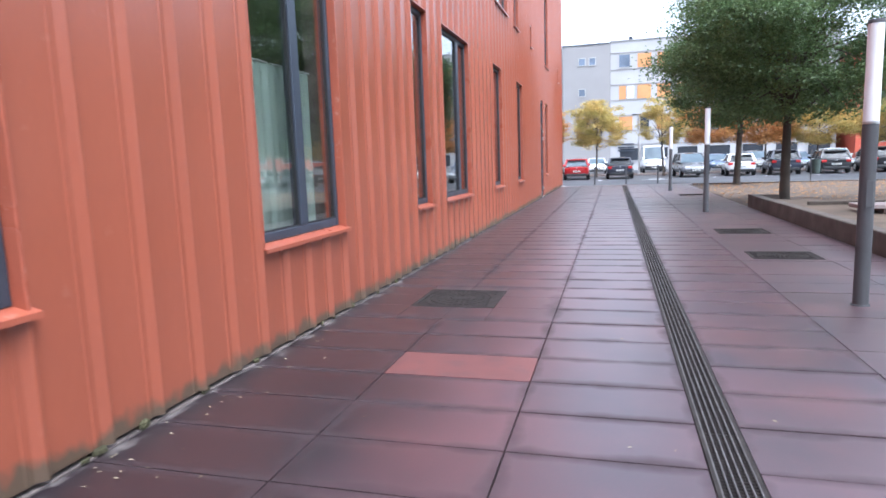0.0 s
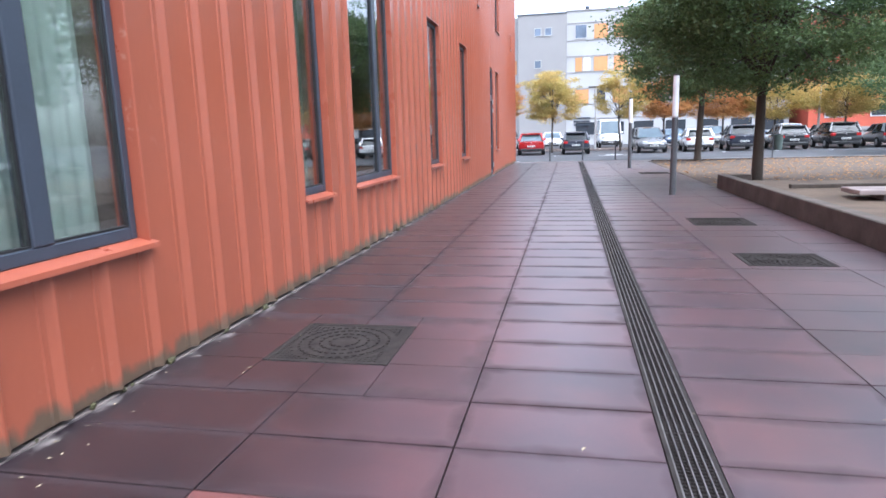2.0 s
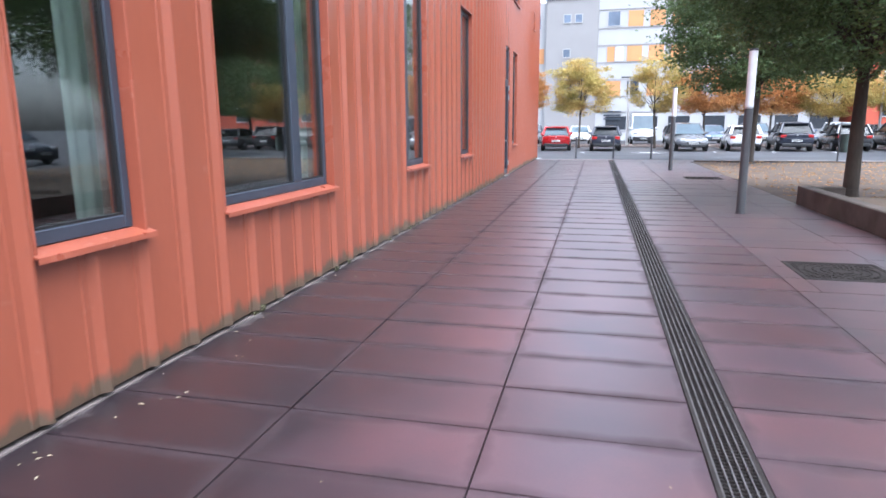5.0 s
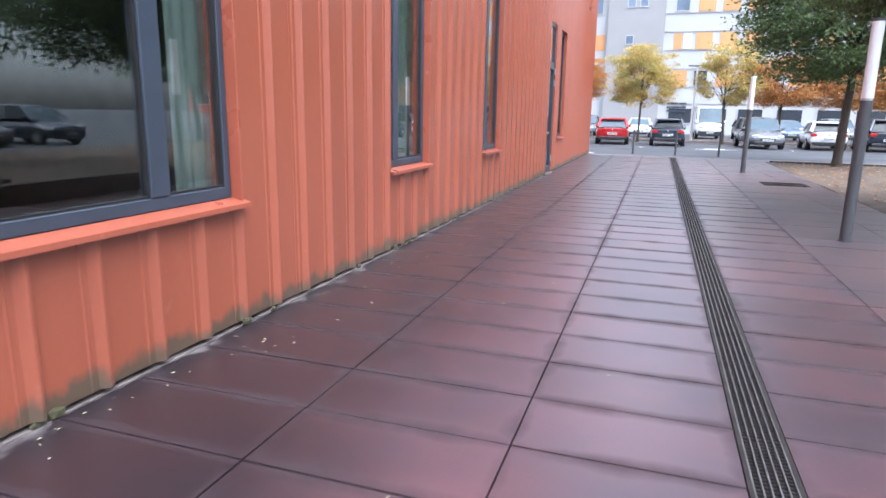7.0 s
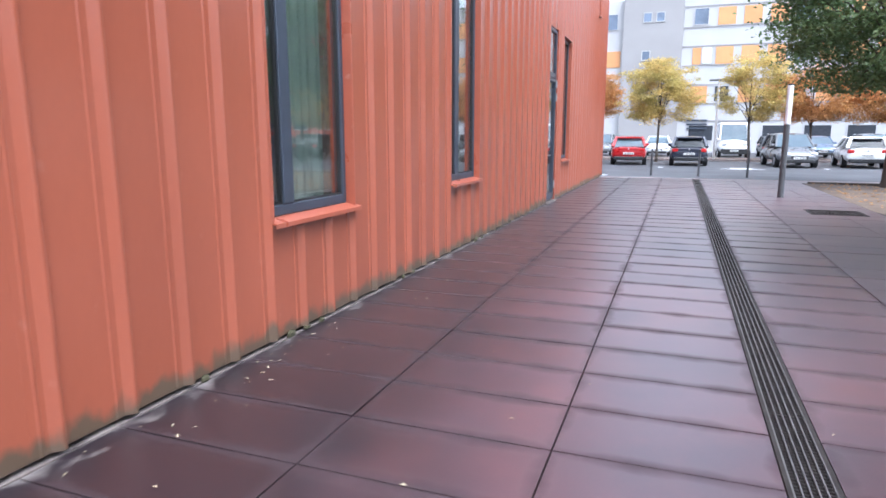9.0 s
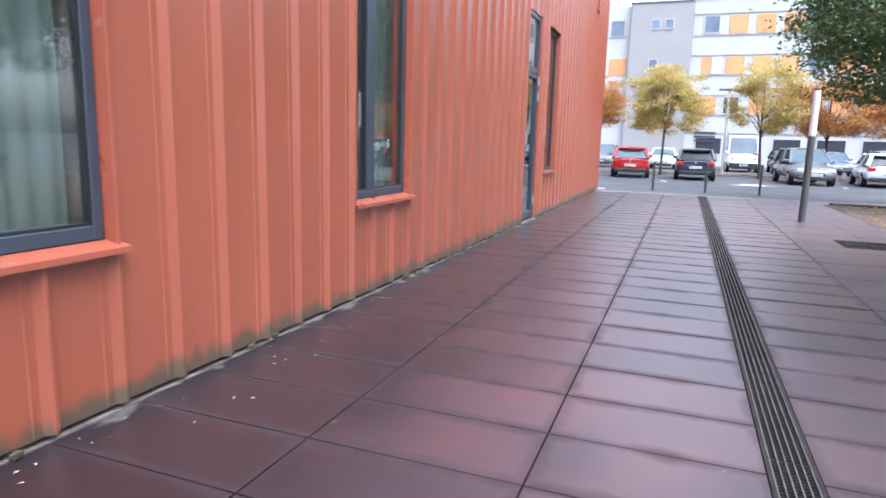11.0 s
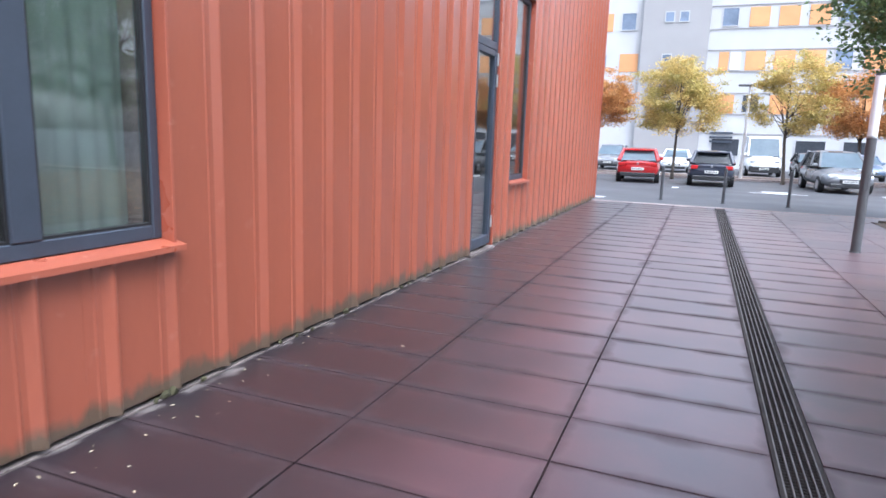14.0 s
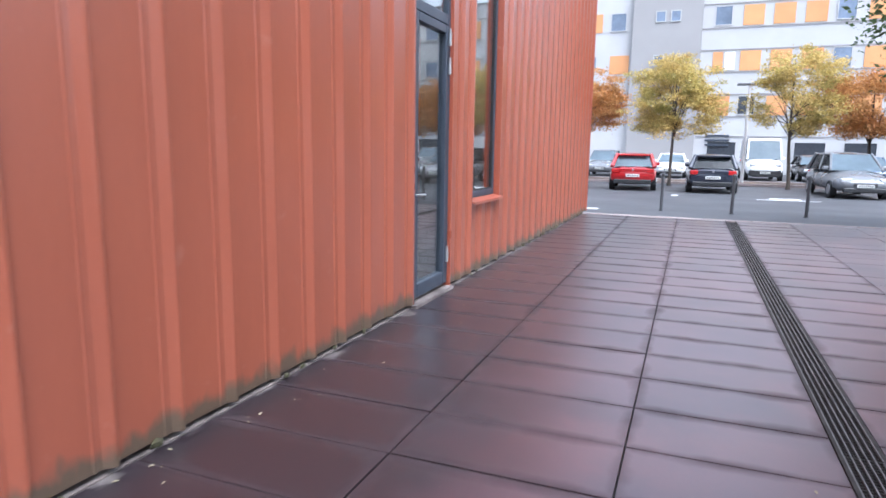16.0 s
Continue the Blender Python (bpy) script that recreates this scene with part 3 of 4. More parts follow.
def bollard(x, y):
    ob = empty("bollard", pose(x, y, -0.06), "thin grey steel bollard at the edge of the road", "bollard", "bollards along the road")
    part("tube", tubes(((0, 0, 0), (0, 0, 0.98), 0.042, 0.042), sides=16), M_POLE, ob, "", True)
    part("cap", tubes(((0, 0, 0.98), (0, 0, 1.01), 0.046, 0.03), sides=16), M_POLE, ob)
    part("collar", tubes(((0, 0, 0), (0, 0, 0.02), 0.07, 0.06), sides=16), M_POLE, ob)


for x in (1.70, 3.40, 5.07):
    bollard(x, 36.0)


def street_lamp(x, y, h):
    ob = empty("street_lamp", pose(x, y, -0.06), "tall thin white street lamp in the car park", "street lamp", "street lamps")
    part("pole", tubes(((0, 0, 0), (0, 0, h), 0.085, 0.06), sides=12), M_GALV, ob, "", True)
    part("lamp_head", boxes(((-0.55, -0.14, h), (0.35, 0.14, h + 0.09)), bevel=0.02), M_POLE, ob)
    part("base_plate", boxes(((-0.18, -0.18, 0), (0.18, 0.18, 0.02))), M_POLE, ob)


street_lamp(4.7, 52.5, 4.75)
street_lamp(19.7, 50.5, 4.2)

binn = empty("litter_bin", pose(12.1, 33.4, 0.0), "dark green litter bin hung on a post", "bin")
part("post", tubes(((-0.22, 0, -0.05), (-0.22, 0, 1.5), 0.03, 0.03)), M_POLE, binn)
part("bucket", tubes(((0, 0, 0.35), (0, 0, 1.0), 0.17, 0.2), sides=16), M_BIN, binn, "", True)
part("rim", tubes(((0, 0, 1.0), (0, 0, 1.03), 0.215, 0.215), sides=16), M_BIN, binn)

tagged(link("gravel_edging", boxes(((6.45, 32.46, -0.05), (20.0, 32.6, 0.05)), bevel=0.01), M_BARK), "dark timber edging along the gravel", "edging", kind="structure")
tagged(link("paving_beside_gravel", boxes(((6.306, 32.62, -0.05), (20.0, 33.61, -0.003))), M_SIDESLAB), "dark damp paving beside the gravel", "pavement", kind="structure")

# ---- planter wall ----
planter = empty("planter", pose(0, 0, 0), "low weathered concrete planter with bare soil", "planter")
part("rim_wall", boxes(((6.32, -6, -0.05), (6.54, 18.55, 0.33)), bevel=0.015), M_CONC, planter, "stained concrete edge wall")
part("rim_wall", boxes(((14.3, -6, -0.05), (14.5, 18.55, 0.33)), bevel=0.015), M_CONC, planter, "stained concrete edge wall")
part("end_wall", boxes(((6.541, 18.3, -0.05), (7.05, 18.55, 0.325)), bevel=0.015), M_CONC, planter)
soil = bmesh.new()
bmesh.ops.create_grid(soil, x_segments=50, y_segments=60, size=1)
for v in soil.verts:
    v.co = Vector((6.5 + (v.co.x + 1) * 3.95, -6 + (v.co.y + 1) * 12.6, 0))
    v.co.z = 0.27 + 0.03 * noise.noise(v.co * 0.9) - max(0.0, (v.co.y - 17.2)) * 0.13
part("soil", soil, M_LITTER, planter, "brown soil strewn with leaves", True)
part("timber_edge", boxes(((6.9, 15.05, 0.2), (14.0, 15.2, 0.36)), bevel=0.01), M_BARK, planter, "dark timber edging")
bench = tagged(link("bench_slab", boxes(((7.2, 12.9, 0.36), (14.0, 13.6, 0.44)), ((7.6, 13.0, 0.1), (7.9, 13.5, 0.359)), ((12.6, 13.0, 0.1), (12.9, 13.5, 0.359)), bevel=0.012), M_KERB), "pale concrete slab lying in the planter", "slab")


# ---- trees ----
def tree(name, x, y, z, trunk_h, trunk_r, rx, rz, cz, leaf_mat, clumps, per, size, seed, label, gap=0.0, group=""):
    rnd = np.random.RandomState(seed)
    ob = empty(name, pose(x, y, z), label, "tree", group)
    bm = bmesh.new()
    lean = Vector((rnd.uniform(-0.15, 0.15), rnd.uniform(-0.15, 0.15), 0))
    pts = [Vector((0, 0, -0.05)), Vector((0, 0, 0.25)), lean * 0.4 + Vector((0, 0, trunk_h * 0.5)), lean + Vector((0, 0, trunk_h)), lean * 1.3 + Vector((0, 0, cz)), lean * 1.5 + Vector((0, 0, cz + rz * 0.7))]
    rs = [trunk_r * 1.35, trunk_r, trunk_r * 0.9, trunk_r * 0.78, trunk_r * 0.45, trunk_r * 0.12]
    for a, b, r0, r1 in zip(pts, pts[1:], rs, rs[1:]):
        tube(bm, a, b, r0, r1, 12, False)
    part("trunk", bm, M_BARK, ob, "", True)
    # limbs reach out to the clumps of leaves
    cs = []
    while len(cs) < clumps:
        d = rnd.normal(size=3)
        d /= np.linalg.norm(d)
        r = rnd.uniform(0.35, 1.0) ** 0.55
        n = 1 + (0.3 if rx > 3 else 0.45) * noise.noise(Vector((d[0] * 2.3 + seed, d[1] * 2.3, d[2] * 2.3)))
        c = np.array([d[0] * rx * r * n, d[1] * rx * r * n, cz + d[2] * rz * r * n])
        if c[2] < cz - rz * 0.86:
            c[2] = cz - rz * rnd.uniform(0.7, 0.95)
        if gap and noise.noise(Vector(c * 0.9) + Vector((seed, 0, 0))) > 0.25 - gap * 0.3:
            continue
        cs.append(c)
    cs = np.array(cs)
    for c in cs[:: max(1, clumps // (40 if rx > 3 else 16))]:
        start = pts[3].lerp(pts[4], rnd.uniform(0.0, 0.8))
        end = Vector(c)
        mid = start.lerp(end, 0.5) + Vector((0, 0, rnd.uniform(0.05, 0.3)))
        limb = tubes((start, mid, trunk_r * 0.3, trunk_r * 0.17), (mid, end, trunk_r * 0.17, trunk_r * 0.05), sides=6)
        part("limb", limb, M_BARK, ob, "", True)
    n = clumps * per
    centre = np.repeat(cs, per, axis=0) + rnd.normal(size=(n, 3)) * np.array([0.36, 0.36, 0.13]) * max(rx / 3.4, 0.55)
    u = rnd.normal(size=(n, 3))
    u[:, 2] *= 0.6
    u /= np.linalg.norm(u, axis=1)[:, None]
    w = np.cross(u, rnd.normal(size=(n, 3)))
    w /= np.linalg.norm(w, axis=1)[:, None]
    ln = size * rnd.uniform(0.6, 1.25, n)[:, None]
    v = np.stack([centre - u * ln, centre + w * ln * 0.45 - u * ln * 0.1, centre + u * ln, centre - w * ln * 0.45 - u * ln * 0.1], axis=1).reshape(-1, 3)
    me = bpy.data.meshes.new("crown")
    me.from_pydata(v.tolist(), [], np.arange(n * 4).reshape(-1, 4).tolist())
    me.materials.append(leaf_mat)
    crown = new("crown", me)
    crown.parent = ob
    tagged(crown, kind="stuff")
    return ob


tree("oak_tree", 7.28, 18.75, 0.02, 1.9, 0.135, 3.15, 2.7, 4.75, M_LEAF, 620, 190, 0.048, 3, "green oak tree with a broad dense crown, in gravel", 0.25, "green trees")
tree("oak_tree", 8.34, 31.85, -0.02, 2.6, 0.15, 3.4, 2.6, 5.1, M_LEAF, 480, 110, 0.075, 8, "green oak tree with a broad dense crown, in gravel", 0.25, "green trees")
for i, (x, y) in enumerate(((12.6, -5.0), (12.8, 3.0), (13.2, 11.0), (15.2, 18.2), (20.5, 36.0), (24.0, 46.0), (28.0, 58.0))):
    tree("oak_tree", x, y, 0.22 if y < 17 else 0.0, 2.1, 0.14, 3.8, 3.0, 5.0, M_LEAF, 300, 60, 0.10, 40 + i, "green oak tree with a broad dense crown, in gravel" if y > 17 else "green oak tree with a broad dense crown, in a planter", 0.25, "green trees")
for i, (x, y, r, cz, rz, mt, lab, gp) in enumerate((
        (1.45, 49.5, 2.0, 4.05, 1.95, M_YELLOW, "yellow autumn tree with a rounded crown between parked cars", 0.5),
        (6.35, 49.5, 1.7, 4.1, 2.0, M_YELLOW, "thin yellowing tree with gaps in its crown", 0.6),
        (9.6, 51.0, 2.4, 3.7, 1.5, M_ORANGE, "orange autumn tree between parked cars", 0.4),
        (13.5, 50.5, 2.3, 3.5, 1.5, M_ORANGE, "orange autumn tree between parked cars", 0.4),
        (16.8, 50.5, 2.5, 3.4, 1.5, M_YELLOW, "yellow-green autumn tree between parked cars", 0.3),
        (21.5, 51.0, 2.5, 3.4, 1.5, M_YELLOW, "yellow-green autumn tree between parked cars", 0.3),
        (-2.9, 52.0, 2.0, 4.0, 1.7, M_ORANGE, "reddish autumn tree with gaps in its crown", 0.7))):
    tree("autumn_tree", x, y, -0.06, 1.9, 0.08, r, rz, cz, mt, 430 if gp != 0.6 else 230, 70, 0.062, 20 + i, lab, gp, "autumn trees in the car park")


# ---- cars ----
def loft(bm, rows, sides=14, power=3.2):
    """Rows (y, half width, bottom, top): rounded cross-sections joined into a body."""
    rings = []
    for y, hw, zb, zt in rows:
        ring = []
        for i in range(sides):
            a = 2 * math.pi * (i + 0.5) / sides
            c, s = math.cos(a), math.sin(a)
            k = (abs(c) ** power + abs(s) ** power) ** (-1 / power)
            ring.append(bm.verts.new((hw * c * k, y, (zb + zt) / 2 + (zt - zb) / 2 * s * k)))
        rings.append(ring)
    for a, b in zip(rings, rings[1:]):
        for i in range(sides):
            bm.faces.new((a[i], a[(i + 1) % sides], b[(i + 1) % sides], b[i]))
    bm.faces.new(rings[0]), bm.faces.new(rings[-1][::-1])
    bmesh.ops.recalc_face_normals(bm, faces=bm.faces[:])
    return bm


def plate_with_bars(parent, y, z, sign):
    p = part("number_plate", boxes(((-0.26, y - 0.008, z), (0.26, y + 0.008, z + 0.11)), bevel=0.003), M_PLATE, parent, "white number plate")
    for i in range(7):
        x = -0.2 + i * 0.064
        part("plate_bar", boxes(((x - 0.018, y + sign * 0.009, z + 0.025), (x + 0.018, y + sign * 0.011, z + 0.085))), M_INK, p)


def car(x, y, facing, colour, kind="hatch", label="", glass=None):
    """facing: degrees about z; 0 shows the rear to the walker. The rear lies at -y."""
    H, L, W, hood = {"hatch": (1.47, 4.2, 0.90, 0.95), "mpv": (1.63, 4.6, 0.92, 0.98), "suv": (1.62, 4.4, 0.93, 1.02), "estate": (1.5, 4.6, 0.92, 0.96), "van": (2.42, 4.9, 0.98, 1.22)}[kind]
    ob = empty("car" if kind != "van" else "van", pose(x, y, -0.06, 0, 0, facing), label, "car" if kind != "van" else "van", "parked cars")
    h = L / 2
    g0, g1 = -h + 0.22, h - (1.15 if kind != "van" else 0.75)   # cabin at the belt line
    r0, r1 = -h + (0.55 if kind != "van" else 0.26), h - (2.0 if kind != "van" else 1.35)   # roof
    belt = hood + 0.02
    rw = W * (0.74 if kind != "van" else 0.86)
    body = bmesh.new()
    loft(body, [(-h, W * 0.78, 0.42, belt - 0.18), (-h + 0.06, W * 0.92, 0.30, belt - 0.06), (-h + 0.35, W * 0.98, 0.24, belt), (0, W, 0.22, belt), (g1, W * 0.99, 0.22, belt - 0.02),
                (h - 0.45, W * 0.95, 0.24, hood - 0.16), (h - 0.12, W * 0.86, 0.28, hood - 0.26), (h, W * 0.66, 0.40, hood - 0.38)], 20)
    b = part("body", body, colour, ob, "glossy painted body", True)
    roof = bmesh.new()
    loft(roof, [(r0 - 0.1, rw * 0.86, H - 0.12, H - 0.06), (r0 + 0.15, rw * 0.98, H - 0.13, H - 0.012), ((r0 + r1) / 2, rw * 1.01, H - 0.13, H + 0.015), (r1 - 0.25, rw * 0.99, H - 0.13, H - 0.01), (r1 + 0.03, rw * 0.9, H - 0.12, H - 0.06)], 16, 2.5)
    part("roof", roof, colour, ob, "", True)

    def quad(name, four, m):
        bm = bmesh.new()
        bm.faces.new([bm.verts.new(c) for c in four])
        bmesh.ops.solidify(bm, geom=bm.faces[:], thickness=0.02)
        return part(name, bm, m, ob)
    zt, ws, wt = H - 0.06, W * 0.90, rw * 0.96
    gl = glass or M_CARGLASS
    quad("windscreen", [(-ws, g1, belt - 0.02), (ws, g1, belt - 0.02), (wt, r1, zt), (-wt, r1, zt)], M_SCREEN)
    if kind == "van":
        quad("rear_panel", [(ws, g0, belt - 0.02), (-ws, g0, belt - 0.02), (-wt, r0, zt), (wt, r0, zt)], colour)
    else:
        quad("rear_window", [(ws, g0, belt - 0.02), (-ws, g0, belt - 0.02), (-wt, r0, zt), (wt, r0, zt)], gl)
    for s in (-1, 1):
        quad("side_window" if kind != "van" else "side_panel", [(s * ws, g0, belt - 0.02), (s * ws, g1, belt - 0.02), (s * wt, r1, zt), (s * wt, r0, zt)], gl if kind != "van" else colour)
        for (ya, yb) in ((g0, r0), (g1, r1), ((g0 + g1) / 2 + 0.1, (r0 + r1) / 2 + 0.1)):
            part("pillar", tubes(((s * ws, ya, belt - 0.03), (s * wt, yb, zt + 0.02), 0.09 if ya == g0 else 0.045, 0.075 if ya == g0 else 0.04), sides=8), colour, ob)
        part("mirror", boxes(((s * (W + 0.02) - 0.09, g1 - 0.35, belt - 0.02), (s * (W + 0.02) + 0.09, g1 - 0.2, belt + 0.12)), bevel=0.03), colour, ob)
        part("tail_light", boxes(((s * W * 0.74 - 0.15, -h - 0.012, belt - 0.26), (s * W * 0.74 + 0.13, -h + 0.13, belt - 0.10)), bevel=0.02), M_REDLAMP, b, "red tail light")
        part("headlight", boxes(((s * W * 0.64 - 0.17, h - 0.22, hood - 0.40), (s * W * 0.64 + 0.16, h - 0.02, hood - 0.25)), bevel=0.03), M_CLEARLAMP, b, "clear headlight")
        for wy in (-h + 0.82, h - 0.85):
            wheel = part("wheel", tubes(((s * (W - 0.2), wy, 0.31), (s * (W + 0.005), wy, 0.31), 0.31, 0.31), sides=22), M_TYRE, ob, "black tyre", True)
            part("rim", tubes(((s * (W - 0.02), wy, 0.31), (s * (W + 0.015), wy, 0.31), 0.2, 0.19), sides=14), M_RIM, wheel)
    part("rear_bumper", boxes(((-W * 0.8, -h - 0.03, 0.27), (W * 0.8, -h + 0.15, 0.45)), bevel=0.03), M_BLACK, ob)
    if kind == "van":
        part("forehead", boxes(((-wt * 0.97, r1 - 0.35, H - 0.34), (wt * 0.97, r1 + 0.06, H - 0.04)), bevel=0.05), colour, ob, "white panel over the windscreen")
        part("front_skirt", boxes(((-W * 0.84, h - 0.3, 0.28), (W * 0.84, h + 0.02, 0.62)), bevel=0.05), M_BLACK, ob, "black plastic front skirt")
    if kind != "van":
        part("spoiler", boxes(((-rw * 0.86, r0 - 0.2, H - 0.10), (rw * 0.86, r0 + 0.06, H - 0.035)), bevel=0.02), colour, ob)
        part("tailgate_panel", boxes(((-W * 0.62, -h - 0.004, 0.72), (W * 0.62, -h + 0.1, belt - 0.08)), bevel=0.03), colour, b)
    part("front_bumper", boxes(((-W * 0.72, h - 0.14, 0.24), (W * 0.72, h + 0.03, 0.40)), bevel=0.03), M_BLACK, ob)
    part("grille", boxes(((-W * 0.4, h - 0.08, 0.44), (W * 0.4, h + 0.012, 0.57)), bevel=0.015), M_BLACK, ob)
    part("badge", tubes(((0, -h - 0.01, belt - 0.14), (0, -h + 0.05, belt - 0.14), 0.045, 0.045), sides=12), M_RIM, ob)
    plate_with_bars(ob, -h - 0.012 - (0.02 if kind != "van" else 0), 0.55, -1)
    plate_with_bars(ob, h + 0.032, 0.42, 1)
    return ob


RED, NAVY, WHITE_P = paint("red", (0.34, 0.007, 0.009)), paint("dark_blue", (0.022, 0.026, 0.042)), paint("white", (0.78, 0.78, 0.78))
SILVER, BLACKP, BLUE = paint("grey_metallic", (0.17, 0.175, 0.185)), paint("black", (0.018, 0.018, 0.021)), paint("steel_blue", (0.10, 0.15, 0.24))
car(0.12, 46.5, 3, RED, "hatch", "red hatchback car parked with its rear to the path", M_SCREEN)
car(3.12, 46.4, 1, NAVY, "hatch", "dark blue hatchback car parked with its rear to the path")
car(7.85, 46.3, 184, SILVER, "mpv", "grey people carrier parked nose towards the path")
car(10.95, 46.6, -3, WHITE_P, "hatch", "white hatchback car parked with its rear to the path")
car(13.6, 46.6, -4, NAVY, "suv", "dark blue crossover car parked with its rear to the path")
car(16.5, 46.8, -4, BLACKP, "estate", "dark estate car parked with its rear to the path")
car(19.4, 46.8, -4, BLACKP, "suv", "black off-road car parked on the asphalt")
car(22.4, 47.0, -4, SILVER, "hatch", "grey hatchback car parked on the asphalt")
car(25.4, 47.0, -4, WHITE_P, "hatch", "white hatchback car parked on the asphalt")
car(-2.9, 46.5, 2, SILVER, "hatch", "grey hatchback car parked beside the red car")
car(6.15, 60.4, 182, WHITE_P, "van", "white delivery van parked facing the path", M_CARGLASS)
car(1.2, 60.5, 180, WHITE_P, "hatch", "small white car parked in the far row")
car(-2.9, 60.5, 180, SILVER, "mpv", "pale grey car parked in the far row")
car(8.9, 60.3, 180, BLACKP, "hatch", "black car parked in the far row")
car(11.6, 60.3, 180, BLUE, "hatch", "steel-blue car parked in the far row")
car(14.8, 60.3, 180, SILVER, "mpv", "silver car parked in the far row")
car(18.0, 60.3, 180, BLUE, "hatch", "steel-blue car parked in the far row")
car(21.0, 60.3, 180, WHITE_P, "mpv", "white car parked in the far row")
car(24.0, 60.3, 180, BLACKP, "hatch", "black car parked in the far row")

for k, (y, col, kind) in enumerate(((12.5, BLACKP, "suv"), (15.6, NAVY, "hatch"), (18.7, WHITE_P, "hatch"), (21.8, BLACKP, "estate"), (24.9, SILVER, "hatch"), (28.0, NAVY, "suv"))):
    car(22.5, y, 90, col, kind, "%s car parked on the asphalt beside the planter" % ("white" if col is WHITE_P else "grey" if col is SILVER else "dark"))

# ---- kerbs and road marks ----
for i in range(24):
    k = link("kerb_stone", boxes(((-0.3 + i * 1.0, 33.62, -0.1), (0.69 + i * 1.0, 33.92, 0.0)), bevel=0.012), M_KERB)
    tagged(k, "pale pinkish kerb stone at the end of the paving", "kerb", "kerb stones", "structure")
island = tagged(link("island_kerb", boxes(((-8, 51.2, -0.1), (34, 51.5, 0.06)), ((-8, 54.2, -0.1), (34, 54.5, 0.06)), bevel=0.01), M_KERB), "pale kerb round the planted car park island", "kerb", kind="structure")
tagged(link("island_soil", boxes(((-8, 51.51, -0.1), (34, 54.19, 0.04))), M_LITTER), "brown soil in the car park island", "soil", kind="structure")
for x0, y0, x1, y1 in ((-0.55, 35.6, 0.1, 35.95), (1.75, 42.4, 2.0, 42.9), (4.5, 42.0, 6.4, 42.14), (4.95, 42.3, 5.9, 42.9), (9.0, 43.2, 9.15, 43.8), (12.0, 43.2, 12.15, 43.8), (15.0, 43.2, 15.15, 43.8), (18.0, 43.2, 18.15, 43.8)):
    tagged(link("road_mark", boxes(((x0, y0, -0.0595), (x1, y1, -0.056))), M_LINE), "worn white paint mark on the asphalt", "road mark", "road marks", "structure")

# ---- far apartment building ----
FY = 72.0
flats = empty("apartment_building", pose(0, 0, 0), "white apartment building with a grey stair tower and ochre panels", "building")
part("wall", boxes(((2.4, FY, -0.06), (24.5, FY + 12, 13.75))), M_WHITE, flats, "white rendered wall")
part("stair_tower", boxes(((-2.7, FY - 0.25, -0.06), (2.395, FY + 12, 13.6))), M_GREYR, flats, "grey rendered stair tower")
part("wing_wall", boxes(((-26, FY + 0.3, -0.06), (-2.705, FY + 12, 13.5))), M_WHITE, flats, "white rendered wing wall")
part("roof_edge", boxes(((2.3, FY - 0.08, 13.75), (24.6, FY + 12, 13.85))), M_GREYR, flats)
part("roof_edge", boxes(((-2.8, FY - 0.33, 13.6), (2.29, FY + 12, 13.68))), M_FRAME, flats)
part("roof_vent", tubes(((4.5, FY + 1, 13.85), (4.5, FY + 1, 14.3), 0.2, 0.2)), M_FRAME, flats)
for z in (12.5, 10.75, 9.15, 7.5, 5.85, 4.2, 2.7):
    part("string_course", boxes(((2.45, FY - 0.06, z), (24.4, FY - 0.001, z + 0.07))), M_GREYR, flats)


def flat_window(x, z, w, h, m, y=FY):
    f = part("window", boxes(((x - 0.07, y - 0.06, z - 0.07), (x, y - 0.002, z + h + 0.07)), ((x + w, y - 0.06, z - 0.07), (x + w + 0.07, y - 0.002, z + h + 0.07)), ((x, y - 0.06, z + h), (x + w, y - 0.002, z + h + 0.07)), ((x, y - 0.09, z - 0.07), (x + w, y - 0.002, z))), M_WHITE, flats)
    part("pane", boxes(((x, y - 0.03, z), (x + w, y - 0.003, z + h))), m, f)


def panel(x, z, w, h, y=FY):
    part("ochre_panel", boxes(((x, y - 0.05, z), (x + w, y - 0.002, z + h)), bevel=0.01), M_SHUTTER, flats)


for row, z in enumerate((10.9, 7.62, 4.3)):
    x, k = 3.3, 0
    while x < 23:
        if row == 0 and k % 4 == 0 or row == 1 and k in (4, 8) or row == 2 and k % 3 == 1:
            flat_window(x, z + 0.12, 1.1, 1.3, M_BLUEPANE if row < 2 else M_DARKPANE)
            x += 1.9
        elif row == 1 and k == 0:
            panel(x, z, 0.7, 1.42)
            flat_window(x + 0.85, z + 0.1, 0.7, 1.3, M_OPAL)
            x += 1.9
        else:
            panel(x, z, 1.4, 1.45)
            x += 2.03
        k += 1
    for xw in (-0.95, 0.15):
        if row < 1 or xw < 0:
            flat_window(xw, z + 0.55, 0.62, 0.72, M_BLUEPANE, FY - 0.25)
    for q, xw in enumerate((-4.4, -6.6, -8.8)):
        (panel if (q + row) % 2 else flat_window)(*((xw, z, 1.5, 1.45, FY + 0.3) if (q + row) % 2 else (xw, z + 0.1, 1.1, 1.3, M_BLUEPANE, FY + 0.3)))
for x in (3.4, 6.4, 9.4, 12.6, 15.8, 19.0, 22.0):
    flat_window(x, 1.0, 2.0, 1.3, M_DARKPANE)
for k in range(3):
    part("louvre", boxes(((3.2, FY - 0.12, 2.0 + k * 0.35), (4.9, FY - 0.061, 2.15 + k * 0.35))), M_FRAME, flats)

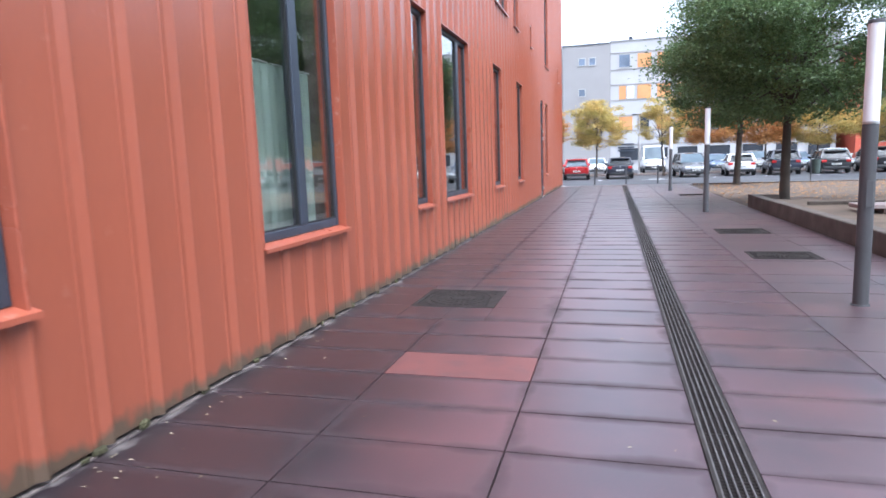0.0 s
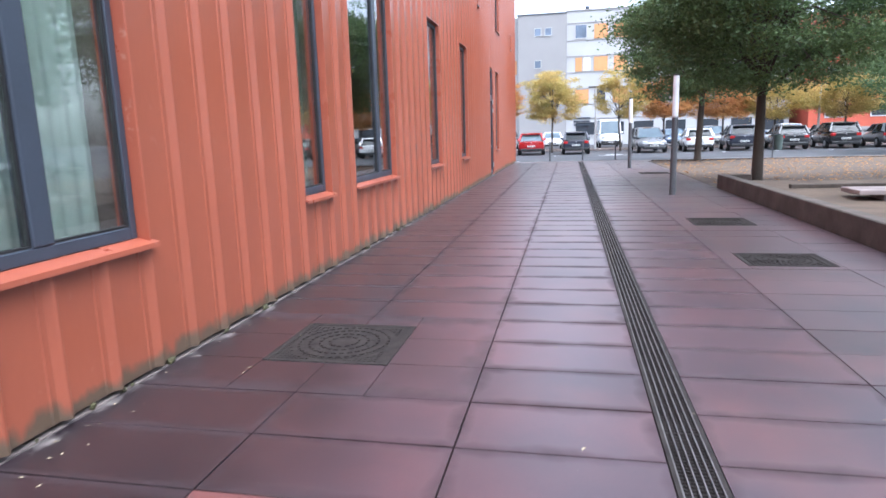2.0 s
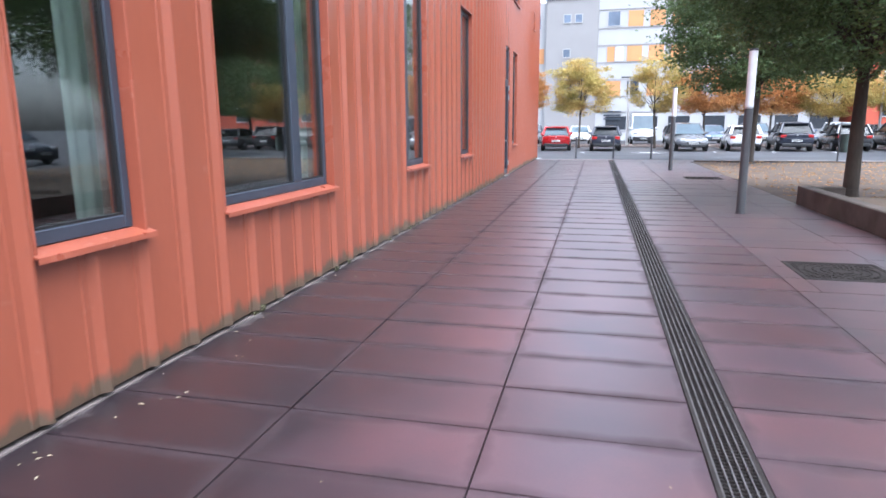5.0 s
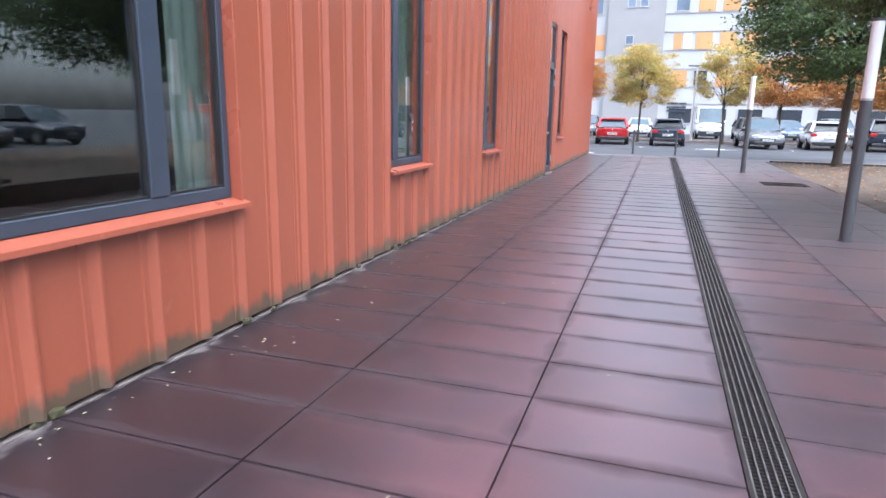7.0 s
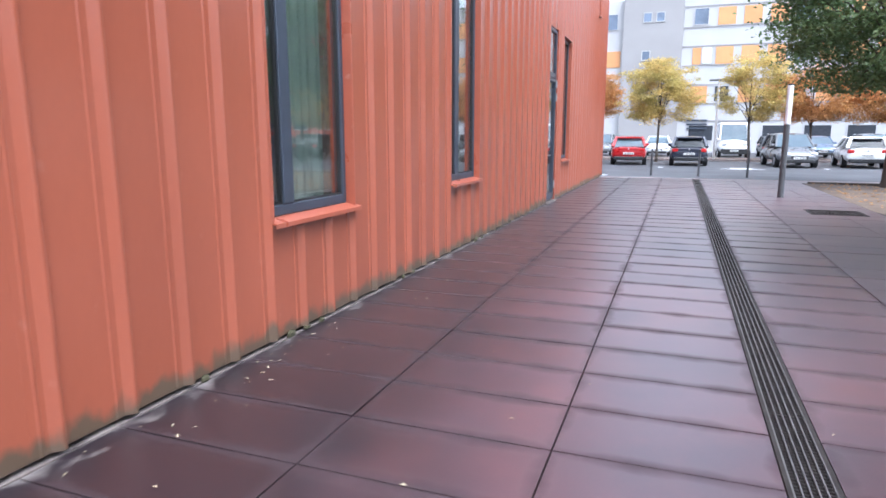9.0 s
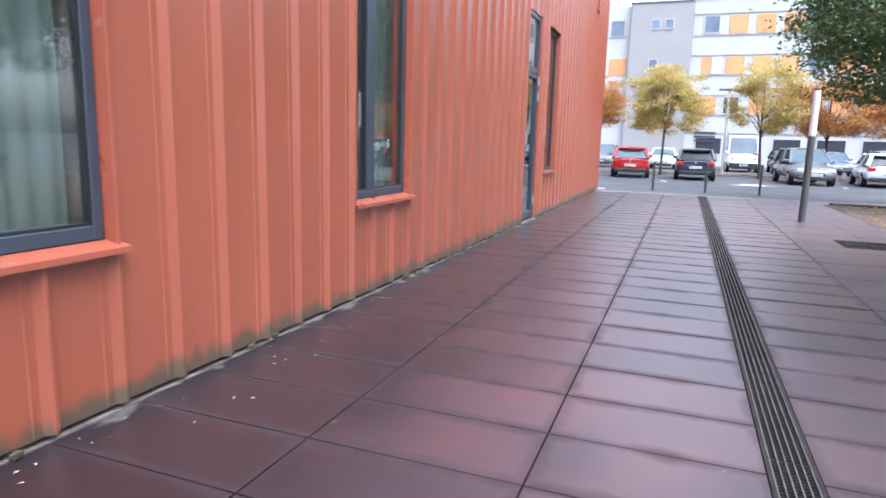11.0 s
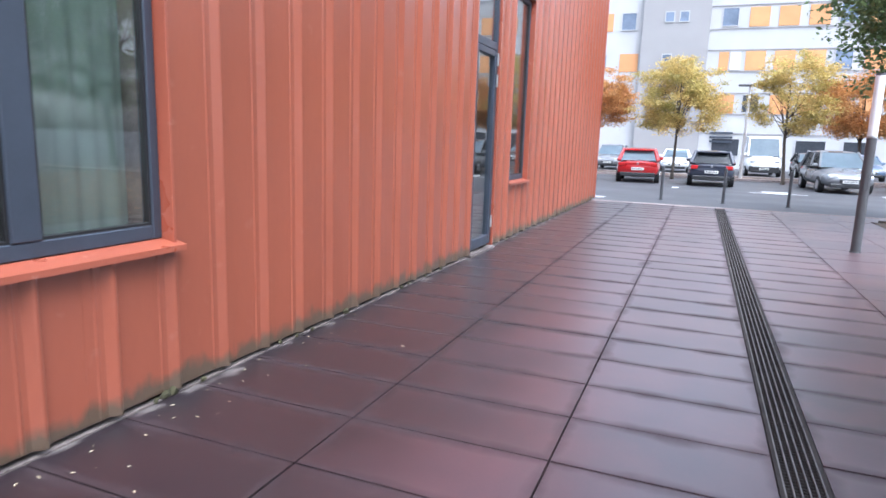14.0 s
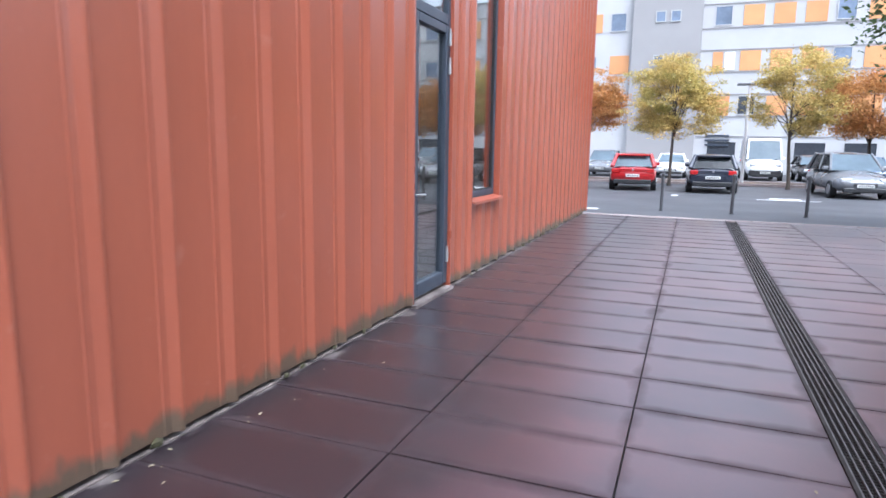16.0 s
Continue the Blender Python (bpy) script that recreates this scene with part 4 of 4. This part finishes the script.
# added out of view: a block that cuts the sky light from behind
behind = empty("sky_blocker_behind", pose(0, 0, 0), "unseen plain grey block added behind to hold back sky light", "building")
part("wall", boxes(((-13, -36, -0.06), (40, -24, 12.0))), M_GREYR, behind)
part("roof", boxes(((-13.2, -36.2, 12.003), (40.2, -23.8, 12.2))), M_FRAME, behind)

hall = empty("red_building", pose(0, 0, 0), "distant orange-red building with a pale plinth", "building")
part("wall", boxes(((25.6, 70, -0.06), (50, 84, 11.8))), M_BRICKRED, hall)
part("roof", boxes(((25.5, 69.9, 11.8), (50.1, 84, 12.05))), M_GREYR, hall)
part("plinth", boxes(((25.65, 69.95, -0.06), (50, 69.999, 1.1))), M_GREYR, hall)
for x in range(27, 48, 4):
    for z in (2.0, 5.4, 8.6):
        f = part("window", boxes(((x, 69.93, z), (x + 1.8, 69.99, z + 1.6)), bevel=0.01), M_OPAL, hall)
        part("pane", boxes(((x + 0.1, 69.9, z + 0.1), (x + 1.7, 69.929, z + 1.5))), M_DARKPANE, f)

# ---- fallen leaves ----
def scatter(name, count, xr, yr, zf, size, m, label, seed):
    rnd = np.random.RandomState(seed)
    v, f = [], []
    for i in range(count):
        x, y = rnd.uniform(*xr), rnd.uniform(*yr)
        if name == "fallen_leaves_by_wall":
            x = xr[0] + abs(rnd.normal()) * 0.25
        a, s = rnd.uniform(0, 6.3), size * rnd.uniform(0.5, 1.3)
        z = zf(x, y)
        c, n = math.cos(a), math.sin(a)
        for p, q, lift in ((-1, 0, 0.0), (0, 0.45, 0.25), (1, 0, 0.1), (0, -0.45, 0.3)):
            v.append((x + s * (p * c - q * n), y + s * (p * n + q * c), z + s * lift))
        f.append((4 * i, 4 * i + 1, 4 * i + 2, 4 * i + 3))
    me = bpy.data.meshes.new(name)
    me.from_pydata(v, [], f)
    me.materials.append(m)
    tagged(new(name, me), label, "leaves", kind="stuff")


scatter("fallen_leaves_by_wall", 320, (0.08, 1.0), (0, 33), lambda x, y: 0.006, 0.014, M_PALE, "small pale fallen leaves and debris along the wall", 4)
scatter("fallen_leaves_on_paving", 90, (1.1, 6.2), (0, 33), lambda x, y: 0.004, 0.016, M_PALE, "few small pale leaves on the paving", 5)
scatter("leaf_litter", 2600, (6.4, 17.2), (18.8, 32.3), lambda x, y: 0.03, 0.05, M_ORANGE, "brown fallen leaves on the gravel", 6)

# moss tufts at the foot of the ribs
rnd = random.Random(11)
moss_v = bmesh.new()
for i in range(70):
    y = rnd.uniform(-1, 33.5)
    if 23.65 < y < 24.8:
        continue
    s = rnd.uniform(0.012, 0.035)
    m = pose(rnd.uniform(0.005, 0.03), y, 0.012 + s * 0.4) @ Matrix.Diagonal((s * 0.7, s * rnd.uniform(1, 2.2), s, 1))
    bmesh.ops.create_icosphere(moss_v, subdivisions=1, radius=1, matrix=m)
for v in moss_v.verts:
    v.co += 0.008 * noise.noise_vector(v.co * 40)
tagged(link("moss_tufts", moss_v, M_MOSS), "dark green moss tufts along the wall foot", "moss", kind="stuff")

# ---- paving slabs, the last and most numerous pieces ----
pavement = empty("pavement", pose(0, 0, 0), "wet reddish-purple concrete slabs in long rows", "pavement", kind="structure")
PITCH, PHASE = 0.5303, 2.575
LANES = [(0.013, 1.08), (1.08, 2.15), (2.15, DX0), (DX1, 4.42), (4.42, 5.56), (5.56, 6.30)]
SLAB = {}


def slab_mesh(w, d):
    key = (round(w, 3), round(d, 3))
    if key not in SLAB:
        me = bpy.data.meshes.new("slab")
        bm = boxes(((0.005, 0.0055, -0.045), (w - 0.005, d - 0.0055, 0.0)), bevel=0.0)
        bm.to_mesh(me)
        bm.free()
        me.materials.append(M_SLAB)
        SLAB[key] = me
    return SLAB[key]


rest, cut = bmesh.new(), bmesh.new()
for li, (xa, xb) in enumerate(LANES):
    k = -6
    while PHASE + k * PITCH < 33.6:
        ya = PHASE + k * PITCH
        yb = min(ya + PITCH, 33.61)
        k += 1
        if any(xa < (hx0 + hx1) / 2 < xb and hy0 < (ya + yb) / 2 < hy1 or (xa < hx1 and xb > hx0 and ya < hy1 and yb > hy0) for hx0, hy0, hx1, hy1 in HOLES):
            # cut round the cover
            for hx0, hy0, hx1, hy1 in HOLES:
                if xa < hx1 and xb > hx0 and ya < hy1 and yb > hy0:
                    for p0, q0, p1, q1 in ((xa, ya, min(max(hx0, xa), xb), yb), (max(min(hx1, xb), xa), ya, xb, yb), (max(xa, hx0), ya, min(xb, hx1), min(max(hy0, ya), yb)), (max(xa, hx0), max(min(hy1, yb), ya), min(xb, hx1), yb)):
                        if p1 - p0 > 0.02 and q1 - q0 > 0.02:
                            slab(cut if li < 4 else rest, (p0 + 0.003, q0 + 0.003, -0.045), (p1 - 0.003, q1 - 0.003, 0.0))
            continue
        if li < 4 and ya < 33.6:
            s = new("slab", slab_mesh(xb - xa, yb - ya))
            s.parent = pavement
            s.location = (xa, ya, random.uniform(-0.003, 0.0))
            if li == 1 and 3.55 < ya < 3.7:
                s.data = s.data.copy()
                s.data.materials[0] = M_PALESLAB
            s.rotation_euler = (random.uniform(-0.002, 0.002), random.uniform(-0.0015, 0.0015), 0)
        else:
            dz = random.uniform(-0.003, 0.0)
            slab(rest, (xa + 0.004, ya + 0.004, -0.045), (xb - 0.004, yb - 0.004, dz))
others = part("slabs", rest, M_SIDESLAB, pavement)
tagged(others, kind="stuff")
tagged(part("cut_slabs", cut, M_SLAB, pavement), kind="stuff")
tagged(link("paving_behind", boxes(((0.06, -14, -0.045), (DX0, -0.63, -0.003)), ((DX1, -14, -0.045), (6.3, -0.63, -0.003))), M_SLAB), "wet reddish concrete paving behind the walker", "pavement", kind="structure")
